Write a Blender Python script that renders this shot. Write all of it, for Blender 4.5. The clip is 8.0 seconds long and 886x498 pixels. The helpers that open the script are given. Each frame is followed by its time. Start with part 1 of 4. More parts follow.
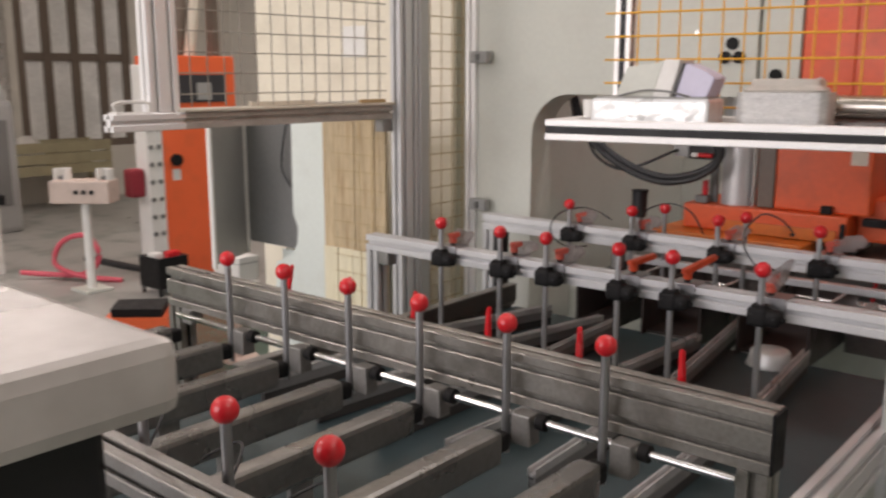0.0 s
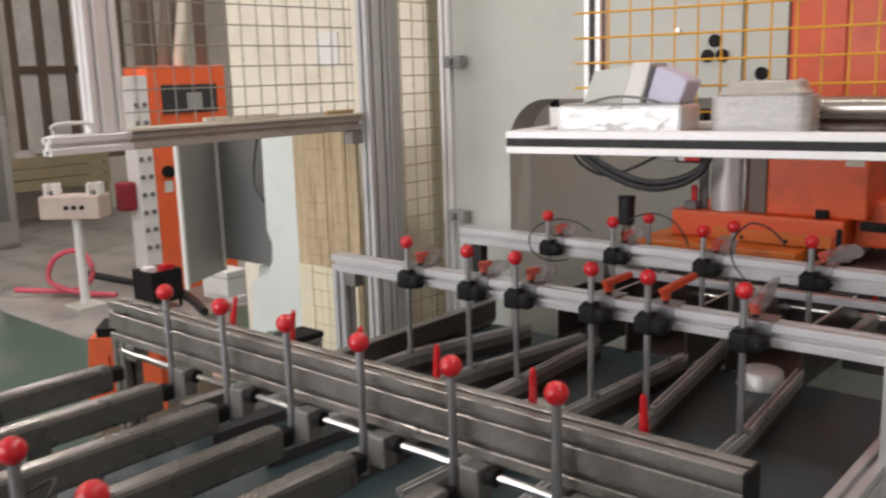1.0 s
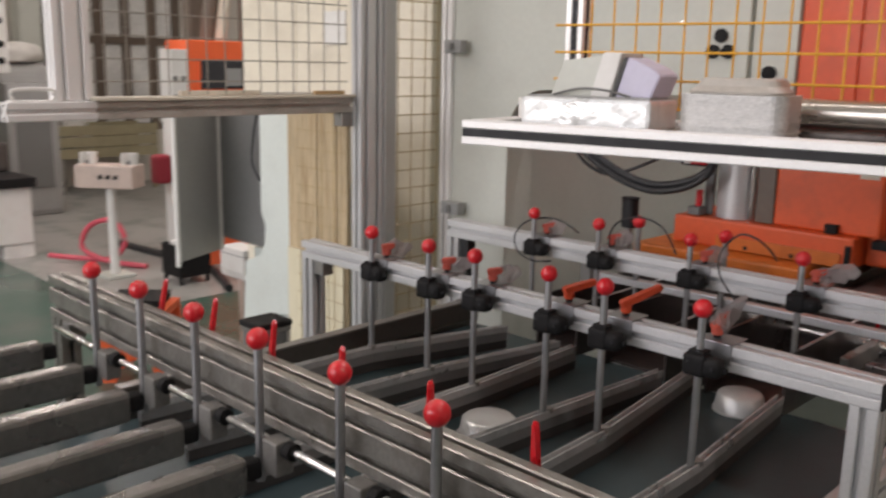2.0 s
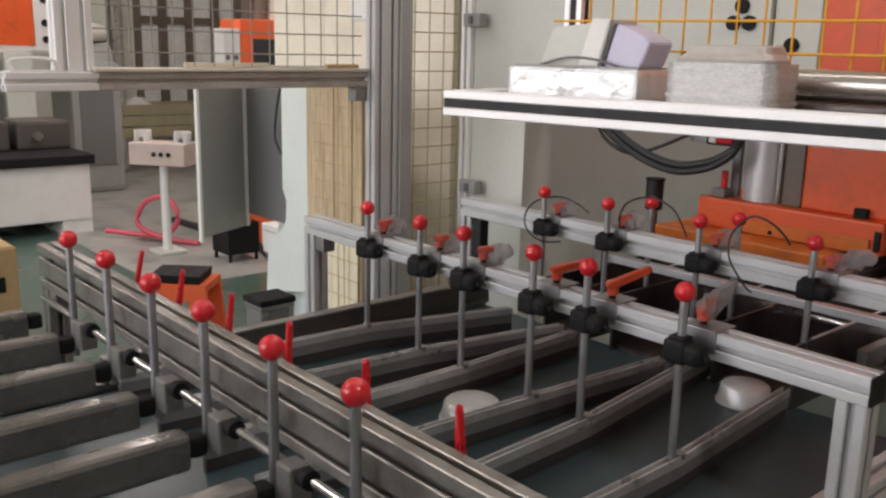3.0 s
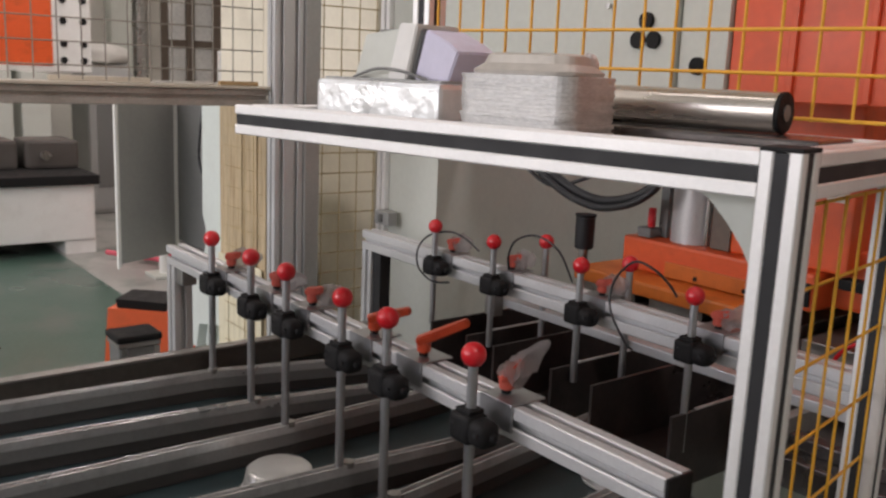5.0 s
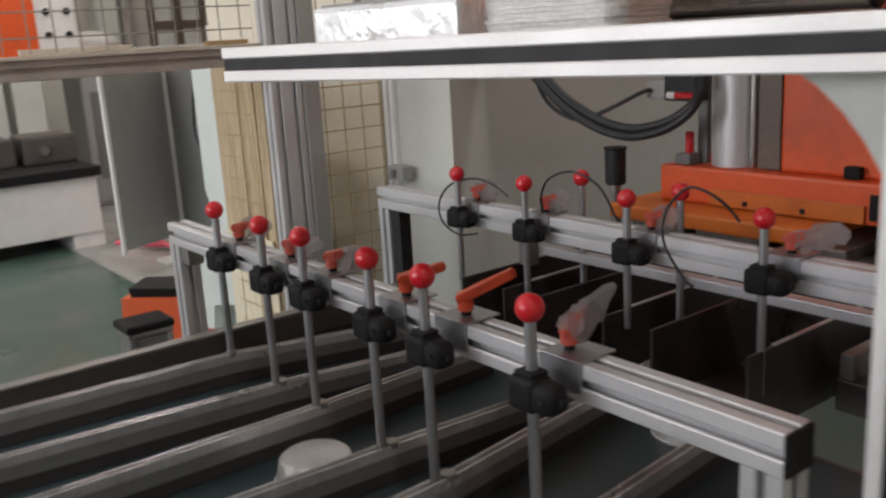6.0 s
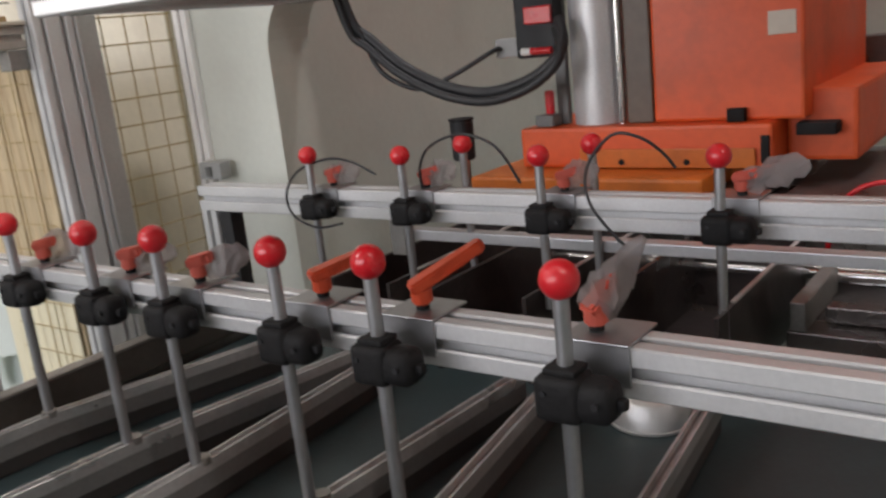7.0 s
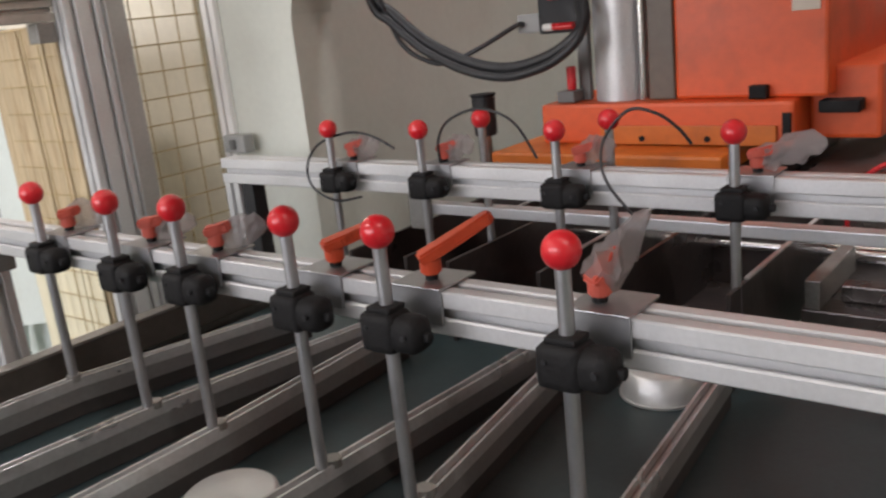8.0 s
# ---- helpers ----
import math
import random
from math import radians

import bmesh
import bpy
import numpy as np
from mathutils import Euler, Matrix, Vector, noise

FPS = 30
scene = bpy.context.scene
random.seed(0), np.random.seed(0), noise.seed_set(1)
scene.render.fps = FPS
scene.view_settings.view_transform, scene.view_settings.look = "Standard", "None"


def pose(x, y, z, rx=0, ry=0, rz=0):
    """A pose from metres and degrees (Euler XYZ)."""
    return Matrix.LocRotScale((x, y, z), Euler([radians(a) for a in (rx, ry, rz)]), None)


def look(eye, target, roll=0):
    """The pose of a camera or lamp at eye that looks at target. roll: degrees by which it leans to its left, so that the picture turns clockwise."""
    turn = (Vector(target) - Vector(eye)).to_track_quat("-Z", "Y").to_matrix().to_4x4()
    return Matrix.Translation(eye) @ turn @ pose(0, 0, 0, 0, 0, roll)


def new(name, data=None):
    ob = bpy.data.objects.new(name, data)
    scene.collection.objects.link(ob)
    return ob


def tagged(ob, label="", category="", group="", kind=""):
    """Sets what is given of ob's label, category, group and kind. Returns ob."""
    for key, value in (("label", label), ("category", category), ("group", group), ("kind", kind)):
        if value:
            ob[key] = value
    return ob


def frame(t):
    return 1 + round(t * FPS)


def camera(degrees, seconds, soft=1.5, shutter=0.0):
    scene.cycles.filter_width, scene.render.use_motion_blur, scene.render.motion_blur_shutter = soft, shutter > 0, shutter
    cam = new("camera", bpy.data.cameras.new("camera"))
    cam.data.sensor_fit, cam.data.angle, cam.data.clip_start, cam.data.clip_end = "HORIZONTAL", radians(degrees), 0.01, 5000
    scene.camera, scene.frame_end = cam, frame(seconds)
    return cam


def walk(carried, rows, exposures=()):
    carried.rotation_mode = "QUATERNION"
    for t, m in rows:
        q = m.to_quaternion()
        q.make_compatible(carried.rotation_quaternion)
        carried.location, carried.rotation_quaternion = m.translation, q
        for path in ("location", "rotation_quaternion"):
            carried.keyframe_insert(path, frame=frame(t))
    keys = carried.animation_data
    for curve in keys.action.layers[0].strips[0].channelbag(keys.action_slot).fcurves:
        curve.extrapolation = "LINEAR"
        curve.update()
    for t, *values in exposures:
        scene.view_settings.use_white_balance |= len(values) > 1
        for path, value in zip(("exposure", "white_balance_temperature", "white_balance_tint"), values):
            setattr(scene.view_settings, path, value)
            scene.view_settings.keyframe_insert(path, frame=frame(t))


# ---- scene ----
cam = camera(53.1, 8.0, soft=2.35, shutter=0.4)
PATH = [
    (0, (0.571, -1.563, 1.653), (-0.7, -0.067, 1.27), -0.0),
    (0.3, (0.589, -1.504, 1.656), (-0.772, -0.093, 1.258), -0.3),
    (0.5, (0.582, -1.479, 1.656), (-0.778, -0.07, 1.251), -0.4),
    (1, (0.557, -1.393, 1.671), (-0.732, 0.088, 1.288), -1.7),
    (1.5, (0.559, -1.307, 1.677), (-0.649, 0.241, 1.298), -1.4),
    (2, (0.62, -1.187, 1.659), (-0.753, 0.208, 1.253), 1.1),
    (2.2, (0.66, -1.152, 1.661), (-0.783, 0.164, 1.229), 0.8),
    (3.3, (0.679, -0.994, 1.632), (-0.79, 0.288, 1.187), 1.3),
    (3.5, (0.674, -0.952, 1.643), (-0.779, 0.355, 1.22), 0.9),
    (4, (0.63, -0.862, 1.635), (-0.741, 0.547, 1.263), 1.1),
    (4.2, (0.63, -0.832, 1.639), (-0.768, 0.55, 1.269), 0.1),
    (5.3, (0.762, -0.573, 1.613), (-0.836, 0.558, 1.205), 1.8),
    (5.5, (0.757, -0.561, 1.61), (-0.861, 0.53, 1.169), 0.2),
    (6, (0.603, -0.558, 1.571), (-0.946, 0.617, 1.101), -3.4),
    (6.5, (0.368, -0.551, 1.538), (-1.041, 0.806, 1.124), -8.5),
    (7, (0.295, -0.516, 1.49), (-0.879, 1.027, 0.999), -6.4),
    (7.2, (0.287, -0.509, 1.485), (-0.864, 1.045, 0.977), -6.4),
    (7.5, (0.287, -0.511, 1.48), (-0.833, 1.06, 0.952), -6.0),
    (8, (0.316, -0.517, 1.486), (-0.905, 0.975, 0.953), -6.2),
]
walk(cam, [(t, look(eye, target, roll)) for t, eye, target, roll in PATH], exposures=[(0, .14, 6950, 19), (1.2, .18, 6700, 16), (2.0, .10, 6750, 17), (3.5, .14, 6650, 15), (4.1, .20, 6700, 17), (5.4, -.03, 6600, 17), (6.2, -.03, 6500, 14), (6.5, -.03, 6600, 17), (7.0, .24, 6550, 14), (7.5, .64, 6550, 12), (8.0, .5, 6620, 15)])

# ---- world and light ----
world = bpy.data.worlds.new("world")
scene.world = world
world.use_nodes = True
wn = world.node_tree
sky = wn.nodes.new("ShaderNodeTexSky")
sky.sky_type, sky.sun_disc = "NISHITA", False
sky.sun_elevation, sky.sun_rotation = radians(50), radians(200)
wn.links.new(sky.outputs["Color"], wn.nodes["Background"].inputs["Color"])
wn.nodes["Background"].inputs["Strength"].default_value = 0.1


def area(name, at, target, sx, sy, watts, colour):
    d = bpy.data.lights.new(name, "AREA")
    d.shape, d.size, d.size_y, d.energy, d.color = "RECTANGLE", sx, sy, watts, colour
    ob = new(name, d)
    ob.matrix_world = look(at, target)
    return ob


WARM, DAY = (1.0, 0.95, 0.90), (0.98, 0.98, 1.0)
# overhead lamps added, none in view; last three fill press interior, rails and dividers
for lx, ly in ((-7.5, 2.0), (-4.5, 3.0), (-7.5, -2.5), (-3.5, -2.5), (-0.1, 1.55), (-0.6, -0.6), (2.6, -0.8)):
    area("added_overhead_light", (lx, ly, 4.62), (lx, ly, 0), 2.2, 0.3, {-0.1: 44, -0.6: 10, 2.6: 38}.get(lx, 66), DAY if lx == -0.1 else WARM)
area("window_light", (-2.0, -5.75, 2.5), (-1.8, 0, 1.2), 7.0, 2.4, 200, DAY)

# ---- materials ----


def mat(name, colour, rough=0.5, metal=0.0, var=0.12, scale=6.0, grain=60.0, bump=0.05, coat=0.0, stretch=(1, 1, 1), dirt=None, dirt_amount=0.0):
    m = bpy.data.materials.new(name)
    m.use_nodes = True
    nt = m.node_tree
    b = nt.nodes["Principled BSDF"]
    b.inputs["Metallic"].default_value = metal
    b.inputs["Coat Weight"].default_value = coat
    tc = nt.nodes.new("ShaderNodeTexCoord")
    mp = nt.nodes.new("ShaderNodeMapping")
    mp.inputs["Scale"].default_value = stretch
    nt.links.new(tc.outputs["Object"], mp.inputs["Vector"])
    big = nt.nodes.new("ShaderNodeTexNoise")
    big.inputs["Scale"].default_value, big.inputs["Detail"].default_value = scale, 4
    fine = nt.nodes.new("ShaderNodeTexNoise")
    fine.inputs["Scale"].default_value, fine.inputs["Detail"].default_value = grain, 3
    for n in (big, fine):
        nt.links.new(mp.outputs["Vector"], n.inputs["Vector"])
    add = nt.nodes.new("ShaderNodeMath")
    add.operation = "ADD"
    nt.links.new(big.outputs["Fac"], add.inputs[0])
    nt.links.new(fine.outputs["Fac"], add.inputs[1])
    rng = nt.nodes.new("ShaderNodeMapRange")
    rng.inputs["From Min"].default_value, rng.inputs["From Max"].default_value = 0.6, 1.4
    rng.inputs["To Min"].default_value, rng.inputs["To Max"].default_value = 1 - var, 1 + var
    nt.links.new(add.outputs[0], rng.inputs["Value"])
    mul = nt.nodes.new("ShaderNodeVectorMath")
    mul.operation = "SCALE"
    mul.inputs[0].default_value = colour
    nt.links.new(rng.outputs["Result"], mul.inputs["Scale"])
    out = mul.outputs["Vector"]
    if dirt:
        ramp = nt.nodes.new("ShaderNodeMapRange")
        ramp.inputs["From Min"].default_value, ramp.inputs["From Max"].default_value = 0.5, 0.72
        ramp.inputs["To Min"].default_value, ramp.inputs["To Max"].default_value = 0, dirt_amount
        spots = nt.nodes.new("ShaderNodeTexNoise")
        spots.inputs["Scale"].default_value, spots.inputs["Detail"].default_value = scale * 2.3, 8
        nt.links.new(mp.outputs["Vector"], spots.inputs["Vector"])
        nt.links.new(spots.outputs["Fac"], ramp.inputs["Value"])
        mix = nt.nodes.new("ShaderNodeMix")
        mix.data_type = "RGBA"
        nt.links.new(ramp.outputs["Result"], mix.inputs["Factor"])
        nt.links.new(out, mix.inputs["A"])
        mix.inputs["B"].default_value = (*dirt, 1)
        out = mix.outputs["Result"]
    nt.links.new(out, b.inputs["Base Color"])
    rr = nt.nodes.new("ShaderNodeMapRange")
    rr.inputs["From Min"].default_value, rr.inputs["From Max"].default_value = 0.3, 0.7
    rr.inputs["To Min"].default_value, rr.inputs["To Max"].default_value = max(0.03, rough - 0.1), min(1, rough + 0.1)
    nt.links.new(big.outputs["Fac"], rr.inputs["Value"])
    nt.links.new(rr.outputs["Result"], b.inputs["Roughness"])
    if bump:
        bp = nt.nodes.new("ShaderNodeBump")
        bp.inputs["Strength"].default_value, bp.inputs["Distance"].default_value = bump, 0.01
        nt.links.new(fine.outputs["Fac"], bp.inputs["Height"])
        nt.links.new(bp.outputs["Normal"], b.inputs["Normal"])
    return m


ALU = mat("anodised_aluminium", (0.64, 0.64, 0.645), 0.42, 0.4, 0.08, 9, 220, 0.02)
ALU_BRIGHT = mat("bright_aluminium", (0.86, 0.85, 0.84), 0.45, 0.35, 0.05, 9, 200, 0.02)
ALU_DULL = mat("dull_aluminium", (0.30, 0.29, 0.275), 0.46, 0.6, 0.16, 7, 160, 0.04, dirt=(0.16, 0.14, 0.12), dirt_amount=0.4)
STEEL = mat("brushed_steel", (0.55, 0.54, 0.53), 0.3, 1.0, 0.1, 12, 140, 0.03, dirt=(0.2, 0.18, 0.16), dirt_amount=0.3)
ROD = mat("rod_steel", (0.42, 0.42, 0.43), 0.42, 0.9, 0.08, 12, 140, 0.02)
TALLRAIL = mat("stained_aluminium", (0.30, 0.285, 0.26), 0.36, 0.6, 0.22, 6, 140, 0.05, dirt=(0.10, 0.085, 0.07), dirt_amount=0.7)
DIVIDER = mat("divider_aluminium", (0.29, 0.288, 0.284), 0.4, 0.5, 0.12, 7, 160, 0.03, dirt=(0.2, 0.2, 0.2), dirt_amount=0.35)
# near-black tone for the shade low between the lanes
LANESHADE = mat("lane_shade", (0.046, 0.043, 0.041), 0.6, 0, 0.2, 8, 90, 0.04)
# divider tops: worn, and brighter than the webs for the light they catch
RAILTOP = mat("worn_lit_divider_top", (0.66, 0.66, 0.66), 0.34, 0.6, 0.14, 8, 160, 0.03, dirt=(0.22, 0.21, 0.2), dirt_amount=0.4)
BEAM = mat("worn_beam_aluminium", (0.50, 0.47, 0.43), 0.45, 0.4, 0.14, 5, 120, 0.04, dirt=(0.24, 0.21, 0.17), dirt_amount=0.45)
PANEL = mat("cream_panel", (0.80, 0.74, 0.61), 0.55, 0, 0.06, 2.5, 60, 0.03, dirt=(0.5, 0.44, 0.35), dirt_amount=0.3)
BROWN = mat("dark_brown_paint", (0.15, 0.115, 0.09), 0.5, 0, 0.15, 4, 60, 0.03)
DIE = mat("oiled_die_steel", (0.26, 0.25, 0.24), 0.34, 0.9, 0.15, 9, 120, 0.03, dirt=(0.12, 0.10, 0.08), dirt_amount=0.5)
PLATE = mat("dark_plate", (0.15, 0.135, 0.13), 0.28, 0.75, 0.2, 6, 90, 0.04, dirt=(0.2, 0.17, 0.15), dirt_amount=0.4)
FILMROLL = mat("metal_film", (0.60, 0.56, 0.51), 0.28, 0.85, 0.06, 4, 60, 0.0, stretch=(1, 8, 8))
CHROME = mat("chrome", (0.78, 0.78, 0.78), 0.14, 1.0, 0.04, 10, 80, 0.0)
BLACK = mat("black_plastic", (0.009, 0.0085, 0.009), 0.7, 0, 0.3, 30, 180, 0.14)
BLACK.node_tree.nodes["Principled BSDF"].inputs["Specular IOR Level"].default_value = 0.3
SLOT = mat("black_slot_strip", (0.014, 0.014, 0.016), 0.6, 0, 0.2, 20, 120, 0.03)
RED = mat("red_plastic", (0.62, 0.014, 0.022), 0.3, 0, 0.1, 20, 120, 0.01, coat=0.3)
ORANGE_LEVER = mat("orange_plastic", (0.62, 0.07, 0.02), 0.45, 0, 0.12, 20, 120, 0.02)
VEILED = mat("faded_red_plastic", (0.52, 0.09, 0.06), 0.5, 0, 0.12, 20, 120, 0.02)
CHUTE = mat("black_sheet_metal", (0.046, 0.037, 0.036), 0.35, 0.2, 0.25, 8, 90, 0.04, dirt=(0.10, 0.08, 0.072), dirt_amount=0.5)
ORANGE = mat("orange_paint", (0.74, 0.105, 0.022), 0.42, 0, 0.1, 4, 60, 0.03, dirt=(0.22, 0.06, 0.02), dirt_amount=0.35)
# strong light on the orange machine put into a lighter orange; stool shares it
ORANGE_CAB = mat("lit_orange_paint", (0.92, 0.155, 0.05), 0.5, 0, 0.06, 3, 60, 0.03, dirt=(0.45, 0.12, 0.05), dirt_amount=0.2)
ORANGE_DEEP = mat("deep_orange_paint", (0.72, 0.10, 0.03), 0.42, 0, 0.1, 4, 60, 0.03, dirt=(0.2, 0.05, 0.02), dirt_amount=0.3)
# base and dark blotches carry the shade low in the press opening
AMBER = mat("shaded_amber_paint", (0.62, 0.155, 0.018), 0.45, 0, 0.15, 5, 60, 0.03, dirt=(0.25, 0.08, 0.02), dirt_amount=0.5)
PALE = mat("pale_grey_paint", (0.585, 0.60, 0.545), 0.45, 0, 0.05, 2.5, 70, 0.03, dirt=(0.38, 0.36, 0.32), dirt_amount=0.18)
MIDGREY = mat("mid_grey_paint", (0.34, 0.34, 0.33), 0.5, 0, 0.07, 2.5, 70, 0.03, dirt=(0.2, 0.19, 0.18), dirt_amount=0.2)
DARKGREY = mat("dark_grey_paint", (0.17, 0.17, 0.165), 0.5, 0, 0.1, 3, 70, 0.03)
WHITE = mat("white_paint", (0.78, 0.77, 0.74), 0.45, 0, 0.05, 3, 70, 0.02, dirt=(0.5, 0.47, 0.42), dirt_amount=0.2)
CREAM = mat("cream_paint", (0.66, 0.60, 0.50), 0.5, 0, 0.08, 3, 60, 0.03, dirt=(0.3, 0.26, 0.2), dirt_amount=0.3)
BELT = mat("green_belt", (0.042, 0.068, 0.075), 0.42, 0, 0.15, 2.2, 140, 0.01, dirt=(0.022, 0.032, 0.032), dirt_amount=0.4)
FLOOR = mat("green_epoxy_floor", (0.058, 0.108, 0.085), 0.3, 0, 0.25, 0.9, 40, 0.02, dirt=(0.145, 0.15, 0.135), dirt_amount=0.6)
WALLM = mat("plaster", (0.66, 0.63, 0.57), 0.8, 0, 0.08, 1.2, 60, 0.1, dirt=(0.4, 0.37, 0.33), dirt_amount=0.25)
YELLOW = mat("yellow_wire", (0.78, 0.40, 0.035), 0.45, 0, 0.1, 20, 100, 0.02)
WIRE = mat("grey_wire", (0.44, 0.33, 0.16), 0.5, 0.0, 0.2, 15, 100, 0.03)
WIREG = mat("dull_grey_wire", (0.30, 0.27, 0.23), 0.5, 0.0, 0.2, 15, 100, 0.03)
OLIVE = mat("olive_boards", (0.34, 0.30, 0.19), 0.7, 0, 0.2, 6, 60, 0.08)
BOARD = mat("golden_board", (0.52, 0.41, 0.26), 0.6, 0, 0.35, 5, 45, 0.08, stretch=(9, 9, 0.5), dirt=(0.30, 0.17, 0.07), dirt_amount=0.75)
STRAW = mat("pale_straw_sheet", (0.74, 0.68, 0.50), 0.6, 0, 0.15, 5, 45, 0.05, stretch=(9, 9, 0.5), dirt=(0.5, 0.42, 0.25), dirt_amount=0.4)
CARD = mat("cardboard", (0.47, 0.32, 0.16), 0.8, 0, 0.1, 6, 60, 0.08)
FOAM = mat("grey_guide_sleeve", (0.25, 0.24, 0.225), 0.3, 0.7, 0.18, 9, 90, 0.05, dirt=(0.2, 0.19, 0.18), dirt_amount=0.4)
SIDEB = mat("dark_side_board", (0.075, 0.068, 0.060), 0.45, 0, 0.2, 5, 90, 0.05, dirt=(0.1, 0.09, 0.08), dirt_amount=0.3)
FOIL = mat("aluminium_foil", (0.56, 0.555, 0.54), 0.42, 0.45, 0.22, 40, 160, 0.25, stretch=(1, 1, 3))
FOILW = mat("pressed_foil", (0.66, 0.66, 0.65), 0.36, 0.5, 0.06, 14, 60, 0.12)
FOILBOX = mat("crinkled_foil_wrap", (0.80, 0.82, 0.82), 0.32, 0.4, 0.12, 14, 36, 0.38, dirt=(0.5, 0.52, 0.52), dirt_amount=0.3)
RUBBER = mat("black_hose", (0.02, 0.02, 0.022), 0.5, 0, 0.2, 20, 80, 0.03)
MOTOR = mat("sooty_brown_paint", (0.085, 0.075, 0.068), 0.5, 0, 0.2, 4, 60, 0.04)
# aluminium greyed down for the post face in shade
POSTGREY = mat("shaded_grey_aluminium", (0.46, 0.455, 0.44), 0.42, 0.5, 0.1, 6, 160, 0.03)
TOPGREY = mat("worn_grey_white_top", (0.52, 0.50, 0.48), 0.32, 0, 0.12, 5, 60, 0.03, dirt=(0.30, 0.28, 0.26), dirt_amount=0.5)
MAROON = mat("dull_maroon_paint", (0.30, 0.025, 0.04), 0.6, 0, 0.15, 6, 60, 0.03)
MINT = mat("pale_mint_paint", (0.70, 0.75, 0.71), 0.45, 0, 0.05, 3, 70, 0.02, dirt=(0.5, 0.5, 0.45), dirt_amount=0.2)
TRAYTOP = mat("dull_tray_foil", (0.47, 0.44, 0.40), 0.5, 0.3, 0.12, 14, 90, 0.08)
LILAC = mat("lilac_card", (0.62, 0.60, 0.74), 0.6, 0, 0.06, 10, 80, 0.02)
PINK = mat("pink_hose", (0.65, 0.10, 0.14), 0.5, 0, 0.1, 10, 80, 0.02)
GLASSDARK = mat("dark_window", (0.05, 0.05, 0.055), 0.15, 0, 0.2, 3, 50, 0.0)
# opaque panes, the daylight behind them put into the pale colour
WINDOW = mat("daylit_pane", (0.78, 0.78, 0.76), 0.25, 0, 0.2, 2, 30, 0.02)

FILM = bpy.data.materials.new("clear_film")
FILM.use_nodes = True
fb = FILM.node_tree.nodes["Principled BSDF"]
fb.inputs["Base Color"].default_value = (0.88, 0.78, 0.77, 1)
fb.inputs["Roughness"].default_value = 0.26
fb.inputs["Alpha"].default_value = 0.46
fn = FILM.node_tree.nodes.new("ShaderNodeTexNoise")
fn.inputs["Scale"].default_value = 45
fbp = FILM.node_tree.nodes.new("ShaderNodeBump")
fbp.inputs["Strength"].default_value, fbp.inputs["Distance"].default_value = 1.0, 0.012
FILM.node_tree.links.new(fn.outputs["Fac"], fbp.inputs["Height"])
FILM.node_tree.links.new(fbp.outputs["Normal"], fb.inputs["Normal"])

# ---- mesh helpers ----


def link_mesh(name, bm, material, smooth=False):
    me = bpy.data.meshes.new(name)
    bmesh.ops.recalc_face_normals(bm, faces=bm.faces)
    bm.to_mesh(me)
    bm.free()
    me.materials.append(material)
    if smooth:
        me.shade_smooth()
        me.set_sharp_from_angle(angle=radians(48))
    return new(name, me)


def part(name, bm, material, parent, label="", smooth=False):
    ob = link_mesh(name, bm, material, smooth)
    ob.parent = parent
    if parent is not None:
        ob.matrix_parent_inverse = parent.matrix_world.inverted()
    if label:
        tagged(ob, label)
    return ob


def thing(name, at, label, category, group="", kind=""):
    ob = new(name)
    ob.empty_display_size = 0.05
    ob.location = at
    bpy.context.view_layer.update()
    return tagged(ob, label, category, group, kind)


def solid(name, bm, material, label, category, group="", kind="", smooth=False):
    return tagged(link_mesh(name, bm, material, smooth), label, category, group, kind)


def box(x0, x1, y0, y1, z0, z1, bevel=0.0, bm=None, turn=None, segs=2):
    bm = bm or bmesh.new()
    m = Matrix.Translation(((x0 + x1) / 2, (y0 + y1) / 2, (z0 + z1) / 2))
    if turn is not None:
        m = m @ turn
    r = bmesh.ops.create_cube(bm, size=1, matrix=m @ Matrix.Diagonal((x1 - x0, y1 - y0, z1 - z0, 1)))
    if bevel:
        es = list({e for v in r["verts"] for e in v.link_edges})
        bmesh.ops.bevel(bm, geom=es, offset=bevel, segments=segs, affect="EDGES", profile=0.6)
    return bm


def cyl(p0, p1, r, r2=None, seg=16, bm=None, bevel=0.0):
    bm = bm or bmesh.new()
    p0, p1 = Vector(p0), Vector(p1)
    d = p1 - p0
    m = Matrix.Translation((p0 + p1) / 2) @ d.to_track_quat("Z", "Y").to_matrix().to_4x4()
    r_ = bmesh.ops.create_cone(bm, cap_ends=True, segments=seg, radius1=r, radius2=r if r2 is None else r2, depth=d.length, matrix=m)
    if bevel:
        es = [e for e in {e for v in r_["verts"] for e in v.link_edges} if any(len(f.verts) > 4 for f in e.link_faces)]
        bmesh.ops.bevel(bm, geom=es, offset=bevel, segments=2, affect="EDGES")
    return bm


def ball(at, r, bm=None, squash=1.0):
    bm = bm or bmesh.new()
    bmesh.ops.create_uvsphere(bm, u_segments=20, v_segments=14, radius=r, matrix=Matrix.Translation(at) @ Matrix.Diagonal((1, 1, squash, 1)))
    return bm


